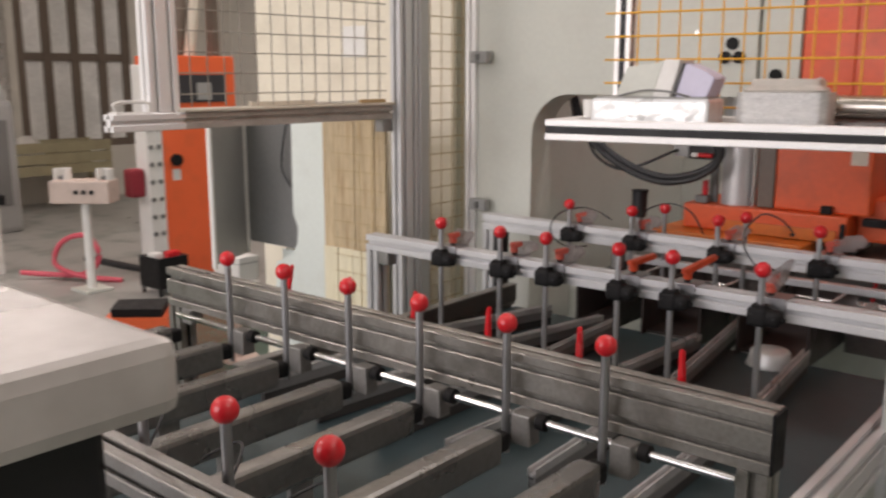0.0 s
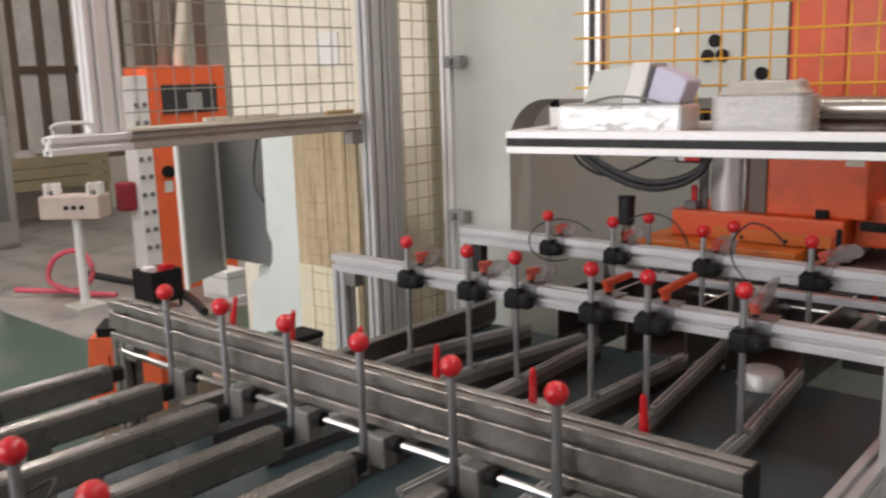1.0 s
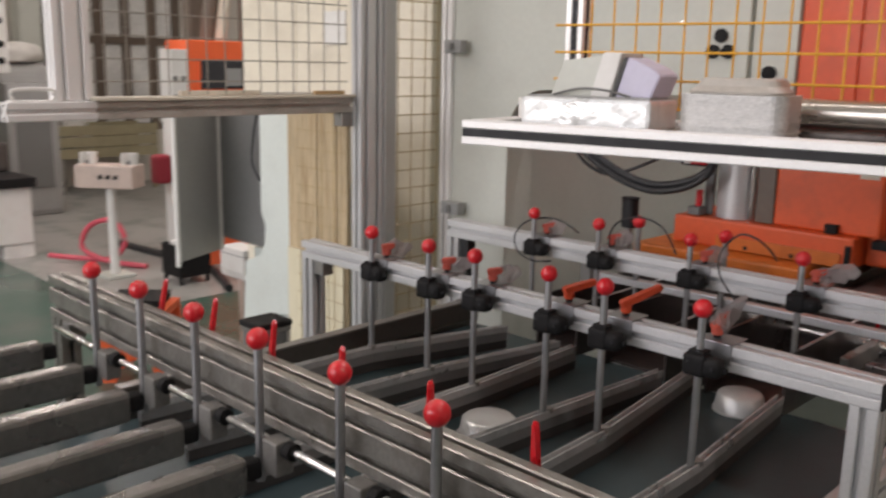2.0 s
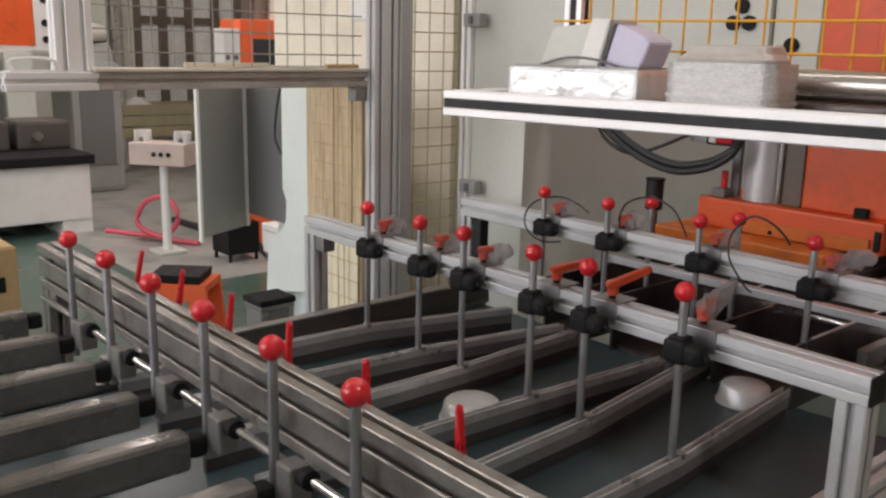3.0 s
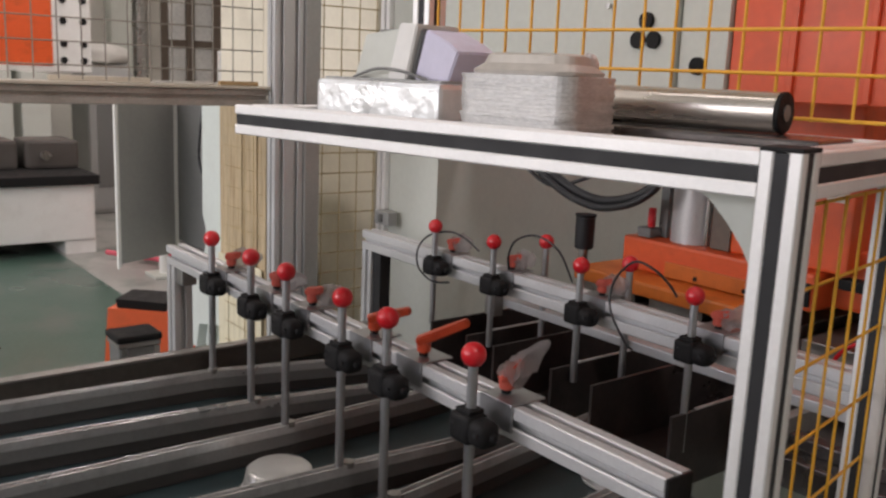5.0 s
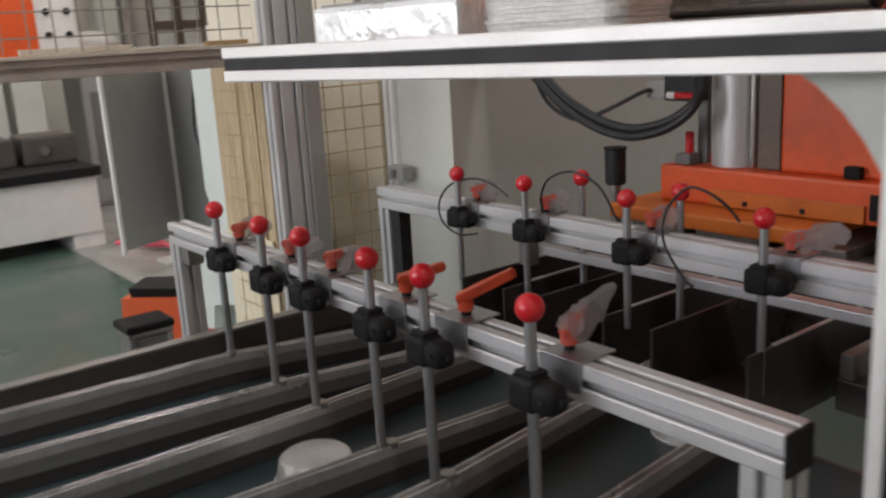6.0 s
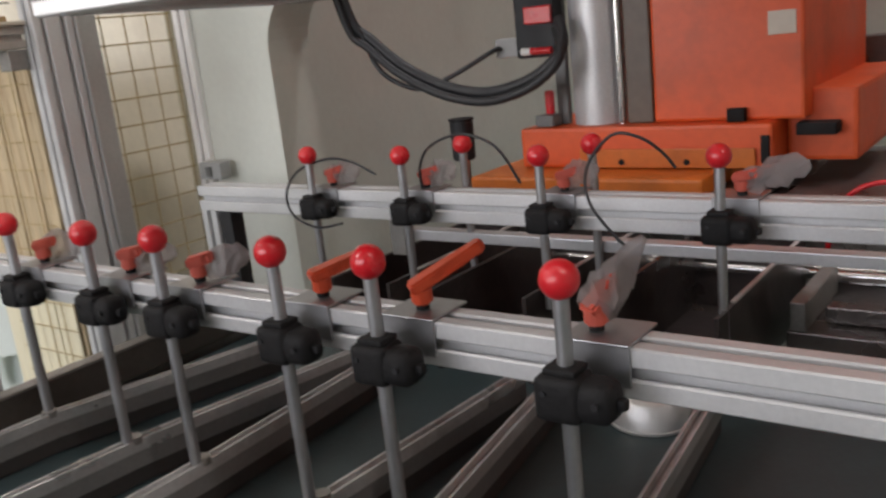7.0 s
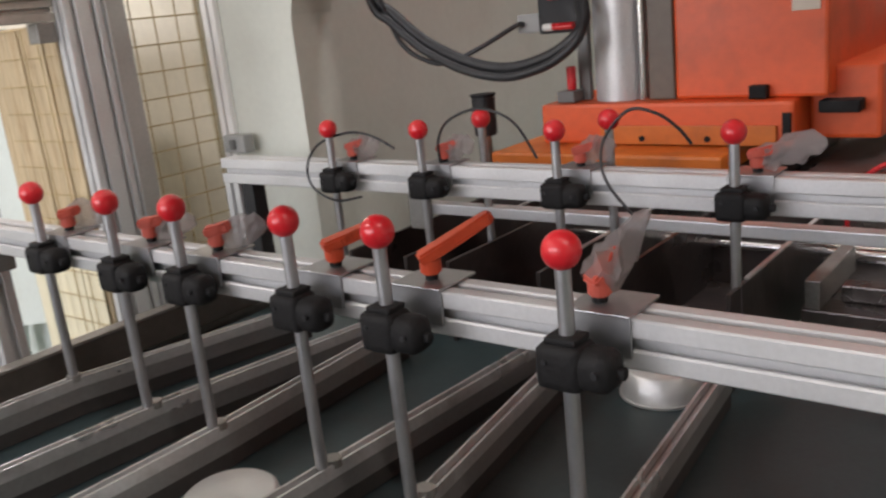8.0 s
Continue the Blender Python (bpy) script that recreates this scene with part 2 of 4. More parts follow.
def tube(points, r, seg=10, steps=6, bm=None):
    """A round tube along a smooth line through the points."""
    bm = bm or bmesh.new()
    ps = [Vector(p) for p in points]
    line = []
    for i in range(len(ps) - 1):
        a, b, c, d = ps[max(i - 1, 0)], ps[i], ps[i + 1], ps[min(i + 2, len(ps) - 1)]
        for k in range(steps):
            t = k / steps
            line.append(0.5 * (2 * b + (c - a) * t + (2 * a - 5 * b + 4 * c - d) * t * t + (3 * b - a - 3 * c + d) * t ** 3))
    line.append(ps[-1])
    rings = []
    for i, p in enumerate(line):
        d = (line[min(i + 1, len(line) - 1)] - line[max(i - 1, 0)]).normalized()
        q = d.to_track_quat("Z", "Y").to_matrix()
        rings.append([bm.verts.new(p + q @ Vector((math.cos(2 * math.pi * k / seg) * r, math.sin(2 * math.pi * k / seg) * r, 0))) for k in range(seg)])
    for a, b in zip(rings, rings[1:]):
        for k in range(seg):
            bm.faces.new((a[k], a[(k + 1) % seg], b[(k + 1) % seg], b[k]))
    bm.faces.new(rings[0][::-1])
    bm.faces.new(rings[-1])
    return bm


def section(w, h, slot=0.009, depth=0.0105, ch=0.0015):
    """The outline of a slotted profile, w wide and h high, one slot to every 40 mm."""
    def side(n):
        c = int(round(n / 0.04))
        return [(-n / 2 + n / c * (k + 0.5)) for k in range(c)]
    pts = []
    for turn, along, off in ((0, w, h), (1, h, w), (2, w, h), (3, h, w)):
        row = [(-along / 2 + ch, -off / 2)]
        for c in side(along):
            o, u = -off / 2, max(0.0085, slot / 2 + 0.001)
            left = [(c - slot / 2 - 0.0015, o), (c - slot / 2, o + 0.0015), (c - slot / 2, o + 0.0045), (c - u, o + 0.0045), (c - u, o + depth)]
            row += left + [(2 * c - p, q) for p, q in left[::-1]]
        row += [(along / 2 - ch, -off / 2)]
        for x, y in row:
            for _ in range(turn):
                x, y = -y, x
            pts.append((x, y))
    return pts


def profile(axis, a, b, u, v, w=0.04, h=0.04, slot=0.009, bm=None):
    """A slotted bar along an axis from a to b; u, v: the centre on the other two axes in order."""
    bm = bm or bmesh.new()
    sec = section(w, h, slot)
    def place(s, p, q):
        return {"x": (s, u + p, v + q), "y": (u + p, s, v + q), "z": (u + p, v + q, s)}[axis]
    r0 = [bm.verts.new(place(a, p, q)) for p, q in sec]
    r1 = [bm.verts.new(place(b, p, q)) for p, q in sec]
    n = len(sec)
    for k in range(n):
        bm.faces.new((r0[k], r0[(k + 1) % n], r1[(k + 1) % n], r1[k]))
    bm.faces.new(r0[::-1])
    bm.faces.new(r1)
    return bm


def prism(outline, place, depth):
    """A flat outline of (p, q) pairs drawn out by depth; place(p, q, s) gives the point."""
    bm = bmesh.new()
    a = [bm.verts.new(place(p, q, 0)) for p, q in outline]
    b = [bm.verts.new(place(p, q, depth)) for p, q in outline]
    n = len(outline)
    for k in range(n):
        bm.faces.new((a[k], a[(k + 1) % n], b[(k + 1) % n], b[k]))
    bm.faces.new(a[::-1])
    bm.faces.new(b)
    return bm


def wire_parts(parent, axis, fixed, lo, hi, z0, z1, step, r, material, phase=0.0, zphase=0.0, zstep=0.0):
    """Welded mesh: upright and level wires, each a part, in the plane axis = fixed."""
    k = lo + phase
    while k <= hi:
        p = (fixed, k) if axis == "x" else (k, fixed)
        part("upright_wire", cyl((*p, z0), (*p, z1), r, seg=8), material, parent)
        k += step
    z = z0 + zphase
    while z <= z1:
        e = ((fixed - 2 * r, lo, z), (fixed - 2 * r, hi, z)) if axis == "x" else ((lo, fixed - 2 * r, z), (hi, fixed - 2 * r, z))
        part("level_wire", cyl(*e, r, seg=8), material, parent)
        z += zstep or step


# ---- hall ----
X0, X1, Y0, Y1, ZC = -11.0, 5.0, -6.0, 7.0, 4.8
solid("floor", box(X0, X1, Y0, Y1, -0.12, 0), FLOOR, "worn green epoxy factory floor with grey scuffs", "floor", kind="structure")
# thin sheet added: the floor's greyer look under its light, as colour
GREYFLOOR = mat("light_greyed_floor", (0.35, 0.34, 0.32), 0.36, 0, 0.18, 1.1, 40, 0.02, dirt=(0.085, 0.12, 0.10), dirt_amount=0.75)
solid("floor_grey_sheet", box(X0, -4.9, 1.35, Y1, 0.0, 0.004), GREYFLOOR, "added grey sheet for the light-greyed part of the factory floor", "aisle", kind="structure")
solid("ceiling", box(X0, X1, Y0, Y1, ZC, ZC + 0.15), WALLM, "plain pale factory ceiling", "ceiling", kind="structure")
solid("wall_north", box(X0, X1, Y1, Y1 + 0.2, 0, ZC), WALLM, "pale plastered factory wall", "wall", kind="structure")
solid("wall_east", box(X1, X1 + 0.2, Y0, Y1, 0, ZC), WALLM, "pale plastered factory wall", "wall", kind="structure")
bm = box(X0, X1, Y0 - 0.2, Y0, 0, 1.3)
box(X0, X1, Y0 - 0.2, Y0, 3.9, ZC, bm=bm)
box(X0, -5.6, Y0 - 0.2, Y0, 1.3, 3.9, bm=bm)
box(1.6, X1, Y0 - 0.2, Y0, 1.3, 3.9, bm=bm)
solid("wall_south", bm, WALLM, "pale plastered factory wall with a long window opening", "wall", kind="structure")
bm = box(X0 - 0.2, X0, Y0, 3.7, 0, ZC)
box(X0 - 0.2, X0, 5.3, Y1, 0, ZC, bm=bm)
box(X0 - 0.2, X0, 3.7, 5.3, 3.6, ZC, bm=bm)
box(X0 - 0.2, X0, 3.7, 5.3, 0, 0.7, bm=bm)
solid("wall_west", bm, WALLM, "pale plastered factory wall with a tall window", "wall", kind="structure")
win = thing("window_1", (X0 - 0.1, 4.1, 0.7), "tall factory window with dark metal frames and pale daylit panes", "window", kind="structure")
for wy in (3.76, 4.12, 4.50, 4.88, 5.24):
    part("window_frame", box(X0 - 0.13, X0 - 0.02, wy - 0.055, wy + 0.055, 0.7, 3.6, 0.005), BROWN, win)
for wz in (0.75, 1.9, 2.9, 3.55):
    part("glazing_bar", box(X0 - 0.11, X0 - 0.04, 3.7, 5.3, wz - 0.05, wz + 0.05, 0.005), BROWN, win)
for wy in (3.80, 4.16, 4.54, 4.92):
    part("pane", box(X0 - 0.09, X0 - 0.075, wy, wy + 0.30, 0.79, 3.51), WINDOW, win)

# ---- conveyor ----
conv = thing("belt_conveyor", (-0.35, -0.4, 0), "three-lane belt conveyor with dark green belt and aluminium frame", "conveyor")
bm = box(-0.875, 0.175, -1.75, 0.46, 0.985, 1.002)
part("belt", bm, BELT, conv, "dark green smooth belt")
part("belt_bed", box(-0.87, 0.17, -1.72, 0.44, 0.94, 0.983), DARKGREY, conv)
part("end_roller", cyl((-0.87, 0.46, 0.965), (0.17, 0.46, 0.965), 0.036, seg=24), STEEL, conv, smooth=True)
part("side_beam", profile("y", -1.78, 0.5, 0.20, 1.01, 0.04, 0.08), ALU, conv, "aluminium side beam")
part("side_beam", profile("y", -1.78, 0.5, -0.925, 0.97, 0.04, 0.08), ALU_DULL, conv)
part("side_board", box(-0.905, -0.885, -0.50, 0.48, 1.012, 1.06, 0.003), SIDEB, conv, "dark side board with worn top edge")
part("edge_strip", box(-0.908, -0.882, -0.50, 0.48, 1.0605, 1.065, 0.001), ALU_DULL, conv)
for lx in (-0.925, 0.20):
    for ly in (-1.6, -0.25, 0.42):
        part("leg", profile("z", 0.03, 0.93 if lx < 0 else 0.97, lx, ly), ALU_DULL, conv)
        part("foot", cyl((lx, ly, 0), (lx, ly, 0.03), 0.03, seg=16), BLACK, conv)

# lane dividers: from the long rail, under the middle rail, converging towards the press
FX = (-0.811, -0.646, -0.481, -0.321, -0.152, 0.009)
AX = (-0.780, -0.598, -0.475, -0.295, -0.176, 0.0)
EX = (-0.63, -0.475, -0.315, -0.155, 0.002)
ENDX = (-0.690, -0.535, -0.490, -0.272, -0.252, -0.037)
ENDY = (0.36, 0.36, 0.36, 0.36, 0.56, 0.40)


def channel(pts, w, z0, z1):
    """An upright strip with a lipped, grooved top, along a line of (x, y)."""
    bm = bmesh.new()
    lip = 0.0026
    sec = [(-w / 2, z0), (w / 2, z0), (w / 2, z1), (w / 2 - lip, z1), (w / 2 - lip, z1 - 0.010), (-w / 2 + lip, z1 - 0.010), (-w / 2 + lip, z1), (-w / 2, z1)]
    rings = [[bm.verts.new((x + o, y, z)) for o, z in sec] for x, y in pts]
    n = len(sec)
    for a, b in zip(rings, rings[1:]):
        for k in range(n):
            bm.faces.new((a[k], a[(k + 1) % n], b[(k + 1) % n], b[k]))
    bm.faces.new(rings[0][::-1])
    bm.faces.new(rings[-1])
    return bm


for fx, ax, ex, ey in zip(FX, AX, ENDX, ENDY):
    ld = thing("lane_divider", (ax, 0.02, 1.004), "grey aluminium lane divider with a grooved top", "lane divider", "lane dividers on the belt")
    for (xa, ya), (xb, yb) in (((fx, -0.50), (ax, 0.0205)), ((ax, 0.0205), (ex, ey))):
        # the lowest strip is added shade, not a part of the divider
        part("shade_strip", channel([(xa, ya), (xb, yb)], 0.0105, 1.004, 1.0348), LANESHADE, ld, "dark strip standing for the shade under the divider")
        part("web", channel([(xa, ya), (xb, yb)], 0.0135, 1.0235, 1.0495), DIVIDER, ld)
        part("top_channel", channel([(xa, ya), (xb, yb)], 0.015, 1.0437, 1.058), RAILTOP, ld, "worn grooved top in a lit, brighter tone")
    part("rod_socket", cyl((ax, 0.0205, 1.053), (ax, 0.0205, 1.0615), 0.0095, seg=14), ALU_DULL, ld)

# sleeved guide bars before the long rail
for gx in FX + (-0.98,):
    g = thing("guide_bar", (gx, -0.8, 1.12), "grey sleeved guide bar with a black end cap", "guide bar", "guide bars at the conveyor's start")
    part("sleeve", box(gx - 0.018, gx + 0.018, -1.03, -0.60, 1.105, 1.155, 0.008), FOAM, g)
    part("end_cap", box(gx - 0.014, gx + 0.014, -0.60, -0.575, 1.118, 1.146, 0.007), BLACK, g)
    part("hanger", box(gx - 0.006, gx + 0.006, -0.84, -0.80, 1.005, 1.105, 0.002), ALU_DULL, g)

# ---- cross rails ----


def rail_frame(name, x0, x1, y, top, h, legs, material, label, cap=True):
    r = thing(name, ((x0 + x1) / 2, y, 0), label, "rail frame", "cross rails over the conveyor")
    part("crossbar", profile("x", x0, x1, y, top - h / 2, 0.04, h), material, r)
    if cap:
        part("end_cap", box(x1, x1 + 0.004, y - 0.0195, y + 0.0195, top - h + 0.001, top - 0.001, 0.0015), BLACK, r, "black plastic end cap")
    for lx in legs:
        part("leg", profile("z", 0.02, top - h, lx, y), material, r)
        part("foot_plate", box(lx - 0.04, lx + 0.04, y - 0.04, y + 0.04, 0, 0.02, 0.003), STEEL, r)
        if lx < 0 and y < 0.5:
            part("corner_bracket", box(lx + (0.02 if lx < 0 else -0.055), lx + (0.055 if lx < 0 else -0.02), y - 0.016, y + 0.016, top - h - 0.035, top - h, 0.004), ALU_DULL, r)
    return r


rail_a = rail_frame("cross_rail", -1.05, 0.25, 0.055, 1.25, 0.04, (-1.03, 0.23), ALU, "slotted aluminium cross rail carrying rod clamps")
rail_b = rail_frame("cross_rail", -1.035, 0.62, 0.53, 1.25, 0.046, (-1.015, 0.60), ALU, "slotted aluminium cross rail beside the press")
rail_f = rail_frame("cross_rail", -1.055, 0.225, -0.53, 1.258, 0.08, (-1.035, 0.205), TALLRAIL, "tall dull aluminium cross rail over the belt")
rail_e = rail_frame("cross_rail", -1.055, 0.225, -1.09, 1.25, 0.04, (-1.035, 0.205), ALU_DULL, "dull aluminium cross rail at the conveyor's start")
bm = box(-0.62, 0.6, 0.575, 0.60, 1.155, 1.172, 0.002)
part("lower_bar", bm, ALU, rail_b, "flat aluminium bar behind the crossbar")
for lx in (-0.605, 0.60):
    part("bar_bracket", box(lx - 0.015, lx + 0.015, 0.5502, 0.5748, 1.135, 1.21, 0.002), ALU_DULL, rail_b)
# black filler for the dark of the gap next to the leg
part("leg_gap_shade", box(-0.992, -0.962, 0.515, 0.545, 0.02, 1.203, 0.002), SLOT, rail_b, "black strip standing for the dark gap beside the leg")

# shaft with blocks under the tall rail
shaft = thing("guide_shaft", (-0.4, -0.56, 1.165), "chrome shaft with dull clamp blocks and black collars", "shaft")
part("shaft_bar", cyl((-1.0, -0.562, 1.168), (0.19, -0.562, 1.168), 0.006, seg=14), CHROME, shaft, smooth=True)
for fx in FX:
    part("clamp_block", box(fx + 0.014, fx + 0.046, -0.577, -0.549, 1.13, 1.177, 0.003), ALU_DULL, shaft, "dull clamp block")
    part("collar", cyl((fx + 0.052, -0.562, 1.168), (fx + 0.066, -0.562, 1.168), 0.012, seg=16), BLACK, shaft)

# ---- rod clamps ----


def lever(parent, at, direction, rise, length, material, hub=True, slim=1.0):
    x, y, z = at
    d = Vector((math.cos(direction) * math.cos(rise), math.sin(direction) * math.cos(rise), math.sin(rise)))
    m = Matrix.Translation((x, y, z + 0.016)) @ d.to_track_quat("X", "Z").to_matrix().to_4x4()
    top = [(-0.011, -0.010), (-0.011, 0.010), (0.008, 0.010), (length * 0.35, 0.0055 * slim), (length, 0.0072 * slim), (length + 0.004, 0.0), (length, -0.0072 * slim), (length * 0.35, -0.0055 * slim), (0.008, -0.010)]
    bm = prism(top, lambda p, q, s: m @ Vector((p, q, (s - 0.0055) * slim)), 0.011)
    bmesh.ops.bevel(bm, geom=bm.edges[:], offset=0.0022, segments=2, affect="EDGES")
    part("hub", cyl((x, y, z - 0.002), (x, y, z + 0.013), 0.0095, seg=14, bevel=0.002), material, parent)
    arm = part("lever", bm, material, parent)
    if hub:
        part("lever_bolt", cyl((x, y, z - 0.008), (x, y, z + 0.001), 0.006, seg=12), BLACK, arm)


def film_bag(parent, at, direction, rise, length, seed, wide=0.0185, taper=False):
    """A crumpled clear bag round a lever."""
    rnd = random.Random(seed)
    d = Vector((math.cos(direction) * math.cos(rise), math.sin(direction) * math.cos(rise), math.sin(rise)))
    s = d.cross(Vector((0, 0, 1))).normalized()
    u = s.cross(d)
    bm = bmesh.new()
    rings = []
    for i in range(9):
        f = i / 8
        c = Vector(at) + d * length * f
        w = wide * (0.55 + 0.9 * math.sin(math.pi * (0.12 + 0.8 * f))) * (1 if i < 8 else 0.5)
        if taper:
            w = wide * (1.15 - 0.95 * f * f)
        rings.append([bm.verts.new(c + s * math.cos(2 * math.pi * k / 10) * w * (0.85 if taper else 0.55) * rnd.uniform(0.5, 1.35) + u * math.sin(2 * math.pi * k / 10) * w * rnd.uniform(0.5, 1.35)) for k in range(10)])
    for a, b in zip(rings, rings[1:]):
        for k in range(10):
            bm.faces.new((a[k], a[(k + 1) % 10], b[(k + 1) % 10], b[k]))
    part("film_bag", bm, FILM, parent, "crumpled clear film bag")


def rod_clamp(x, y, zk, foot, rail_y, top, label, group, front=True, lev=None, bag=None, plate=True, k=0):
    t = thing("rod_clamp", (x, y, top), label, "rod clamp", group)
    part("rod", cyl((x, y, foot), (x, y, zk - 0.010), 0.0062, seg=14), ROD, t, smooth=True)
    bm = ball((x, y, zk), 0.0148)
    part("knob", bm, RED, t, "red ball knob", True)
    if front:
        bm = box(x - 0.0195, x + 0.0175, y - 0.0185, y + 0.0135, top - 0.043, top - 0.008, 0.0075, segs=3)
        box(x + 0.006, x + 0.0405, y - 0.0165, y + 0.0135, top - 0.0415, top - 0.0105, 0.0115, bm=bm, segs=3)
        box(x - 0.013, x + 0.013, y - 0.013, y + 0.010, top - 0.0085, top - 0.003, 0.002, bm=bm)
        body = part("clamp_body", bm, BLACK, t, "black plastic cross clamp", True)
        part("screw", cyl((x + 0.030, y - 0.0195, top - 0.024), (x + 0.030, y - 0.0165, top - 0.024), 0.0028, seg=6), SLOT, body)
        part("screw", cyl((x - 0.010, y - 0.0200, top - 0.020), (x - 0.010, y - 0.0175, top - 0.020), 0.0024, seg=6), SLOT, body)
        part("wing_nut", box(x + 0.039, x + 0.047, y - 0.006, y + 0.003, top - 0.031, top - 0.022, 0.003), BLACK, body)
    if plate:
        bm = box(x - 0.022, x + 0.034, rail_y - 0.0235, rail_y + 0.03, top + 0.0005, top + 0.003, 0.0008)
        box(x - 0.022, x + 0.034, rail_y - 0.0235, rail_y - 0.0207, top - 0.03, top + 0.0005, bm=bm)
        part("saddle_plate", bm, ROD, t, "bent steel saddle plate")
    if lev:
        lever(t, (x + (-0.002 if k == 5 else 0.008), rail_y, top + 0.010), lev[0], lev[1], lev[2], lev[3], True, 0.75 if k == 5 else 1.0)
    if bag:
        film_bag(t, (x - (0.006 if k == 5 else -0.002), rail_y, top + 0.016), bag[0], bag[1], bag[2], 31 * k + 7, 0.0155 if k == 5 else 0.0125, k == 5)
    return t


rz = radians
A_LEV = ((1.0, .15), (0.6, .1), (0.7, .15), (rz(60), rz(12)), (rz(50), rz(24)), (rz(62), rz(40)))
for k, (x, fo) in enumerate(zip(AX, (0.02, 0.011, 0.012, 0.005, 0.001, 0.0))):
    bagged = k in (0, 1, 2, 5)
    lab = "steel rod clamp with red knob" + (" and film-wrapped lever" if bagged else " and orange lever")
    d, r = A_LEV[k]
    rod_clamp(x, fo, 1.31, 1.058, 0.055, 1.25, lab, "rod clamps on the middle rail", lev=(d, r, 0.016 if bagged and k != 5 else (0.023 if k == 5 else 0.05 if k == 3 else 0.062), VEILED if bagged else ORANGE_LEVER), bag=(d, rz(43) if k == 5 else r, 0.072 if k == 5 else 0.06) if bagged else None, k=k)
BX = (-0.718, -0.526, -0.291, -0.051)
for k, x in enumerate(BX):
    rod_clamp(x, 0.488 - 0.02 * (x + 0.72), 1.31, 1.10 if k < 3 else 1.06, 0.53, 1.25, "steel rod clamp with red knob and wrapped red lever", "rod clamps on the press rail", lev=(rz(20 if k < 3 else 8), rz(14), 0.02, VEILED), bag=(rz(20 if k < 3 else 8), rz(16), 0.085 if k == 3 else 0.055), k=k + 10)
for k, (x, y) in enumerate(((-0.482, 0.582), (-0.258, 0.568))):
    rod_clamp(x, y, 1.31, 1.05, 0.53, 1.17, "slender steel rod with red knob behind the rail", "rods behind the press rail", front=False, plate=False, k=k + 20)
for k, x in enumerate(FX):
    t = rod_clamp(x, -0.57, 1.312 - 0.0015 * k, 1.11, -0.53, 1.258, "steel rod clamp with red knob and upright red lever", "rod clamps on the tall rail", front=False, plate=False, k=k + 30)
    lever(t, (x + 0.075, -0.495, 1.195), rz(80), rz(78 + 3 * k), 0.085, RED, True, 0.62)
for k, x in enumerate(EX):
    t = rod_clamp(x, -1.053, 1.318, 1.12, -1.09, 1.25, "steel rod with red ball knob and a thin black cable", "rod clamps at the conveyor's start", front=False, plate=False, k=k + 40)
    lever(t, (x + 0.05, -1.122, 1.17), rz(-80), rz(-60), 0.06, RED)
    if k:
        part("cable", tube([(x - 0.03, -1.05, 1.19), (x - 0.05, -1.0, 1.235), (x - 0.085, -0.98, 1.235), (x - 0.125, -1.0, 1.21)], 0.0018, 8), RUBBER, t)

# looped sensor cables at the press rail
LOOPS = (
    [(-0.60, 0.51, 1.276), (-0.64, 0.505, 1.296), (-0.687, 0.50, 1.302), (-0.745, 0.49, 1.285), (-0.775, 0.485, 1.249), (-0.762, 0.48, 1.213), (-0.713, 0.48, 1.194), (-0.655, 0.48, 1.203)],
    [(-0.519, 0.52, 1.252), (-0.516, 0.515, 1.285), (-0.490, 0.51, 1.318), (-0.426, 0.50, 1.337), (-0.372, 0.505, 1.318), (-0.343, 0.515, 1.265)],
    [(-0.125, 0.53, 1.285), (-0.138, 0.52, 1.307), (-0.160, 0.505, 1.328), (-0.195, 0.50, 1.332), (-0.229, 0.495, 1.293), (-0.224, 0.485, 1.248), (-0.186, 0.48, 1.204), (-0.17, 0.485, 1.19)],
)
for pts in LOOPS:
    solid("looped_cable", tube(pts, 0.0021, 8, 5), RUBBER, "thin black sensor cable looped over the rail", "cable", "looped cables on the press rail", smooth=True)

# dark discharge chutes between the rails
for k, (cx, w) in enumerate(((-0.60, 0.12), (-0.385, 0.16), (-0.13, 0.17))):
    c = thing("discharge_chute", (cx, 0.55, 1.0), "black sheet-metal discharge chute with a bright edge", "chute", "discharge chutes before the press")
    part("side_plate", box(cx - w / 2, cx - w / 2 + 0.006, 0.44, 0.82, 1.0, 1.125, 0.001), CHUTE, c)
    part("side_plate", box(cx + w / 2 - 0.006, cx + w / 2, 0.44, 0.82, 1.0, 1.125, 0.001), CHUTE, c)
    part("floor_plate", box(cx - w / 2 + 0.006, cx + w / 2 - 0.006, 0.46, 0.82, 1.004, 1.01), CHUTE, c)
    part("back_plate", box(cx - w / 2 + 0.006, cx + w / 2 - 0.006, 0.80, 0.82, 1.01, 1.125), CHUTE, c)
    part("edge_trim", box(cx + w / 2 - 0.006, cx + w / 2, 0.50, 0.80, 1.1252, 1.1275), ALU, c)


feed = thing("feed_plate", (0.25, 0.6, 1.0), "dark oily steel feed plate beside the chutes", "plate")
part("plate", box(-0.02, 0.60, 0.62, 0.845, 1.0, 1.05, 0.003), PLATE, feed)
part("raised_strip", box(0.02, 0.58, 0.66, 0.69, 1.0505, 1.075, 0.003), PLATE, feed)
part("guide_strip", box(-0.015, 0.005, 0.62, 0.80, 1.0505, 1.09, 0.002), ALU_DULL, feed)


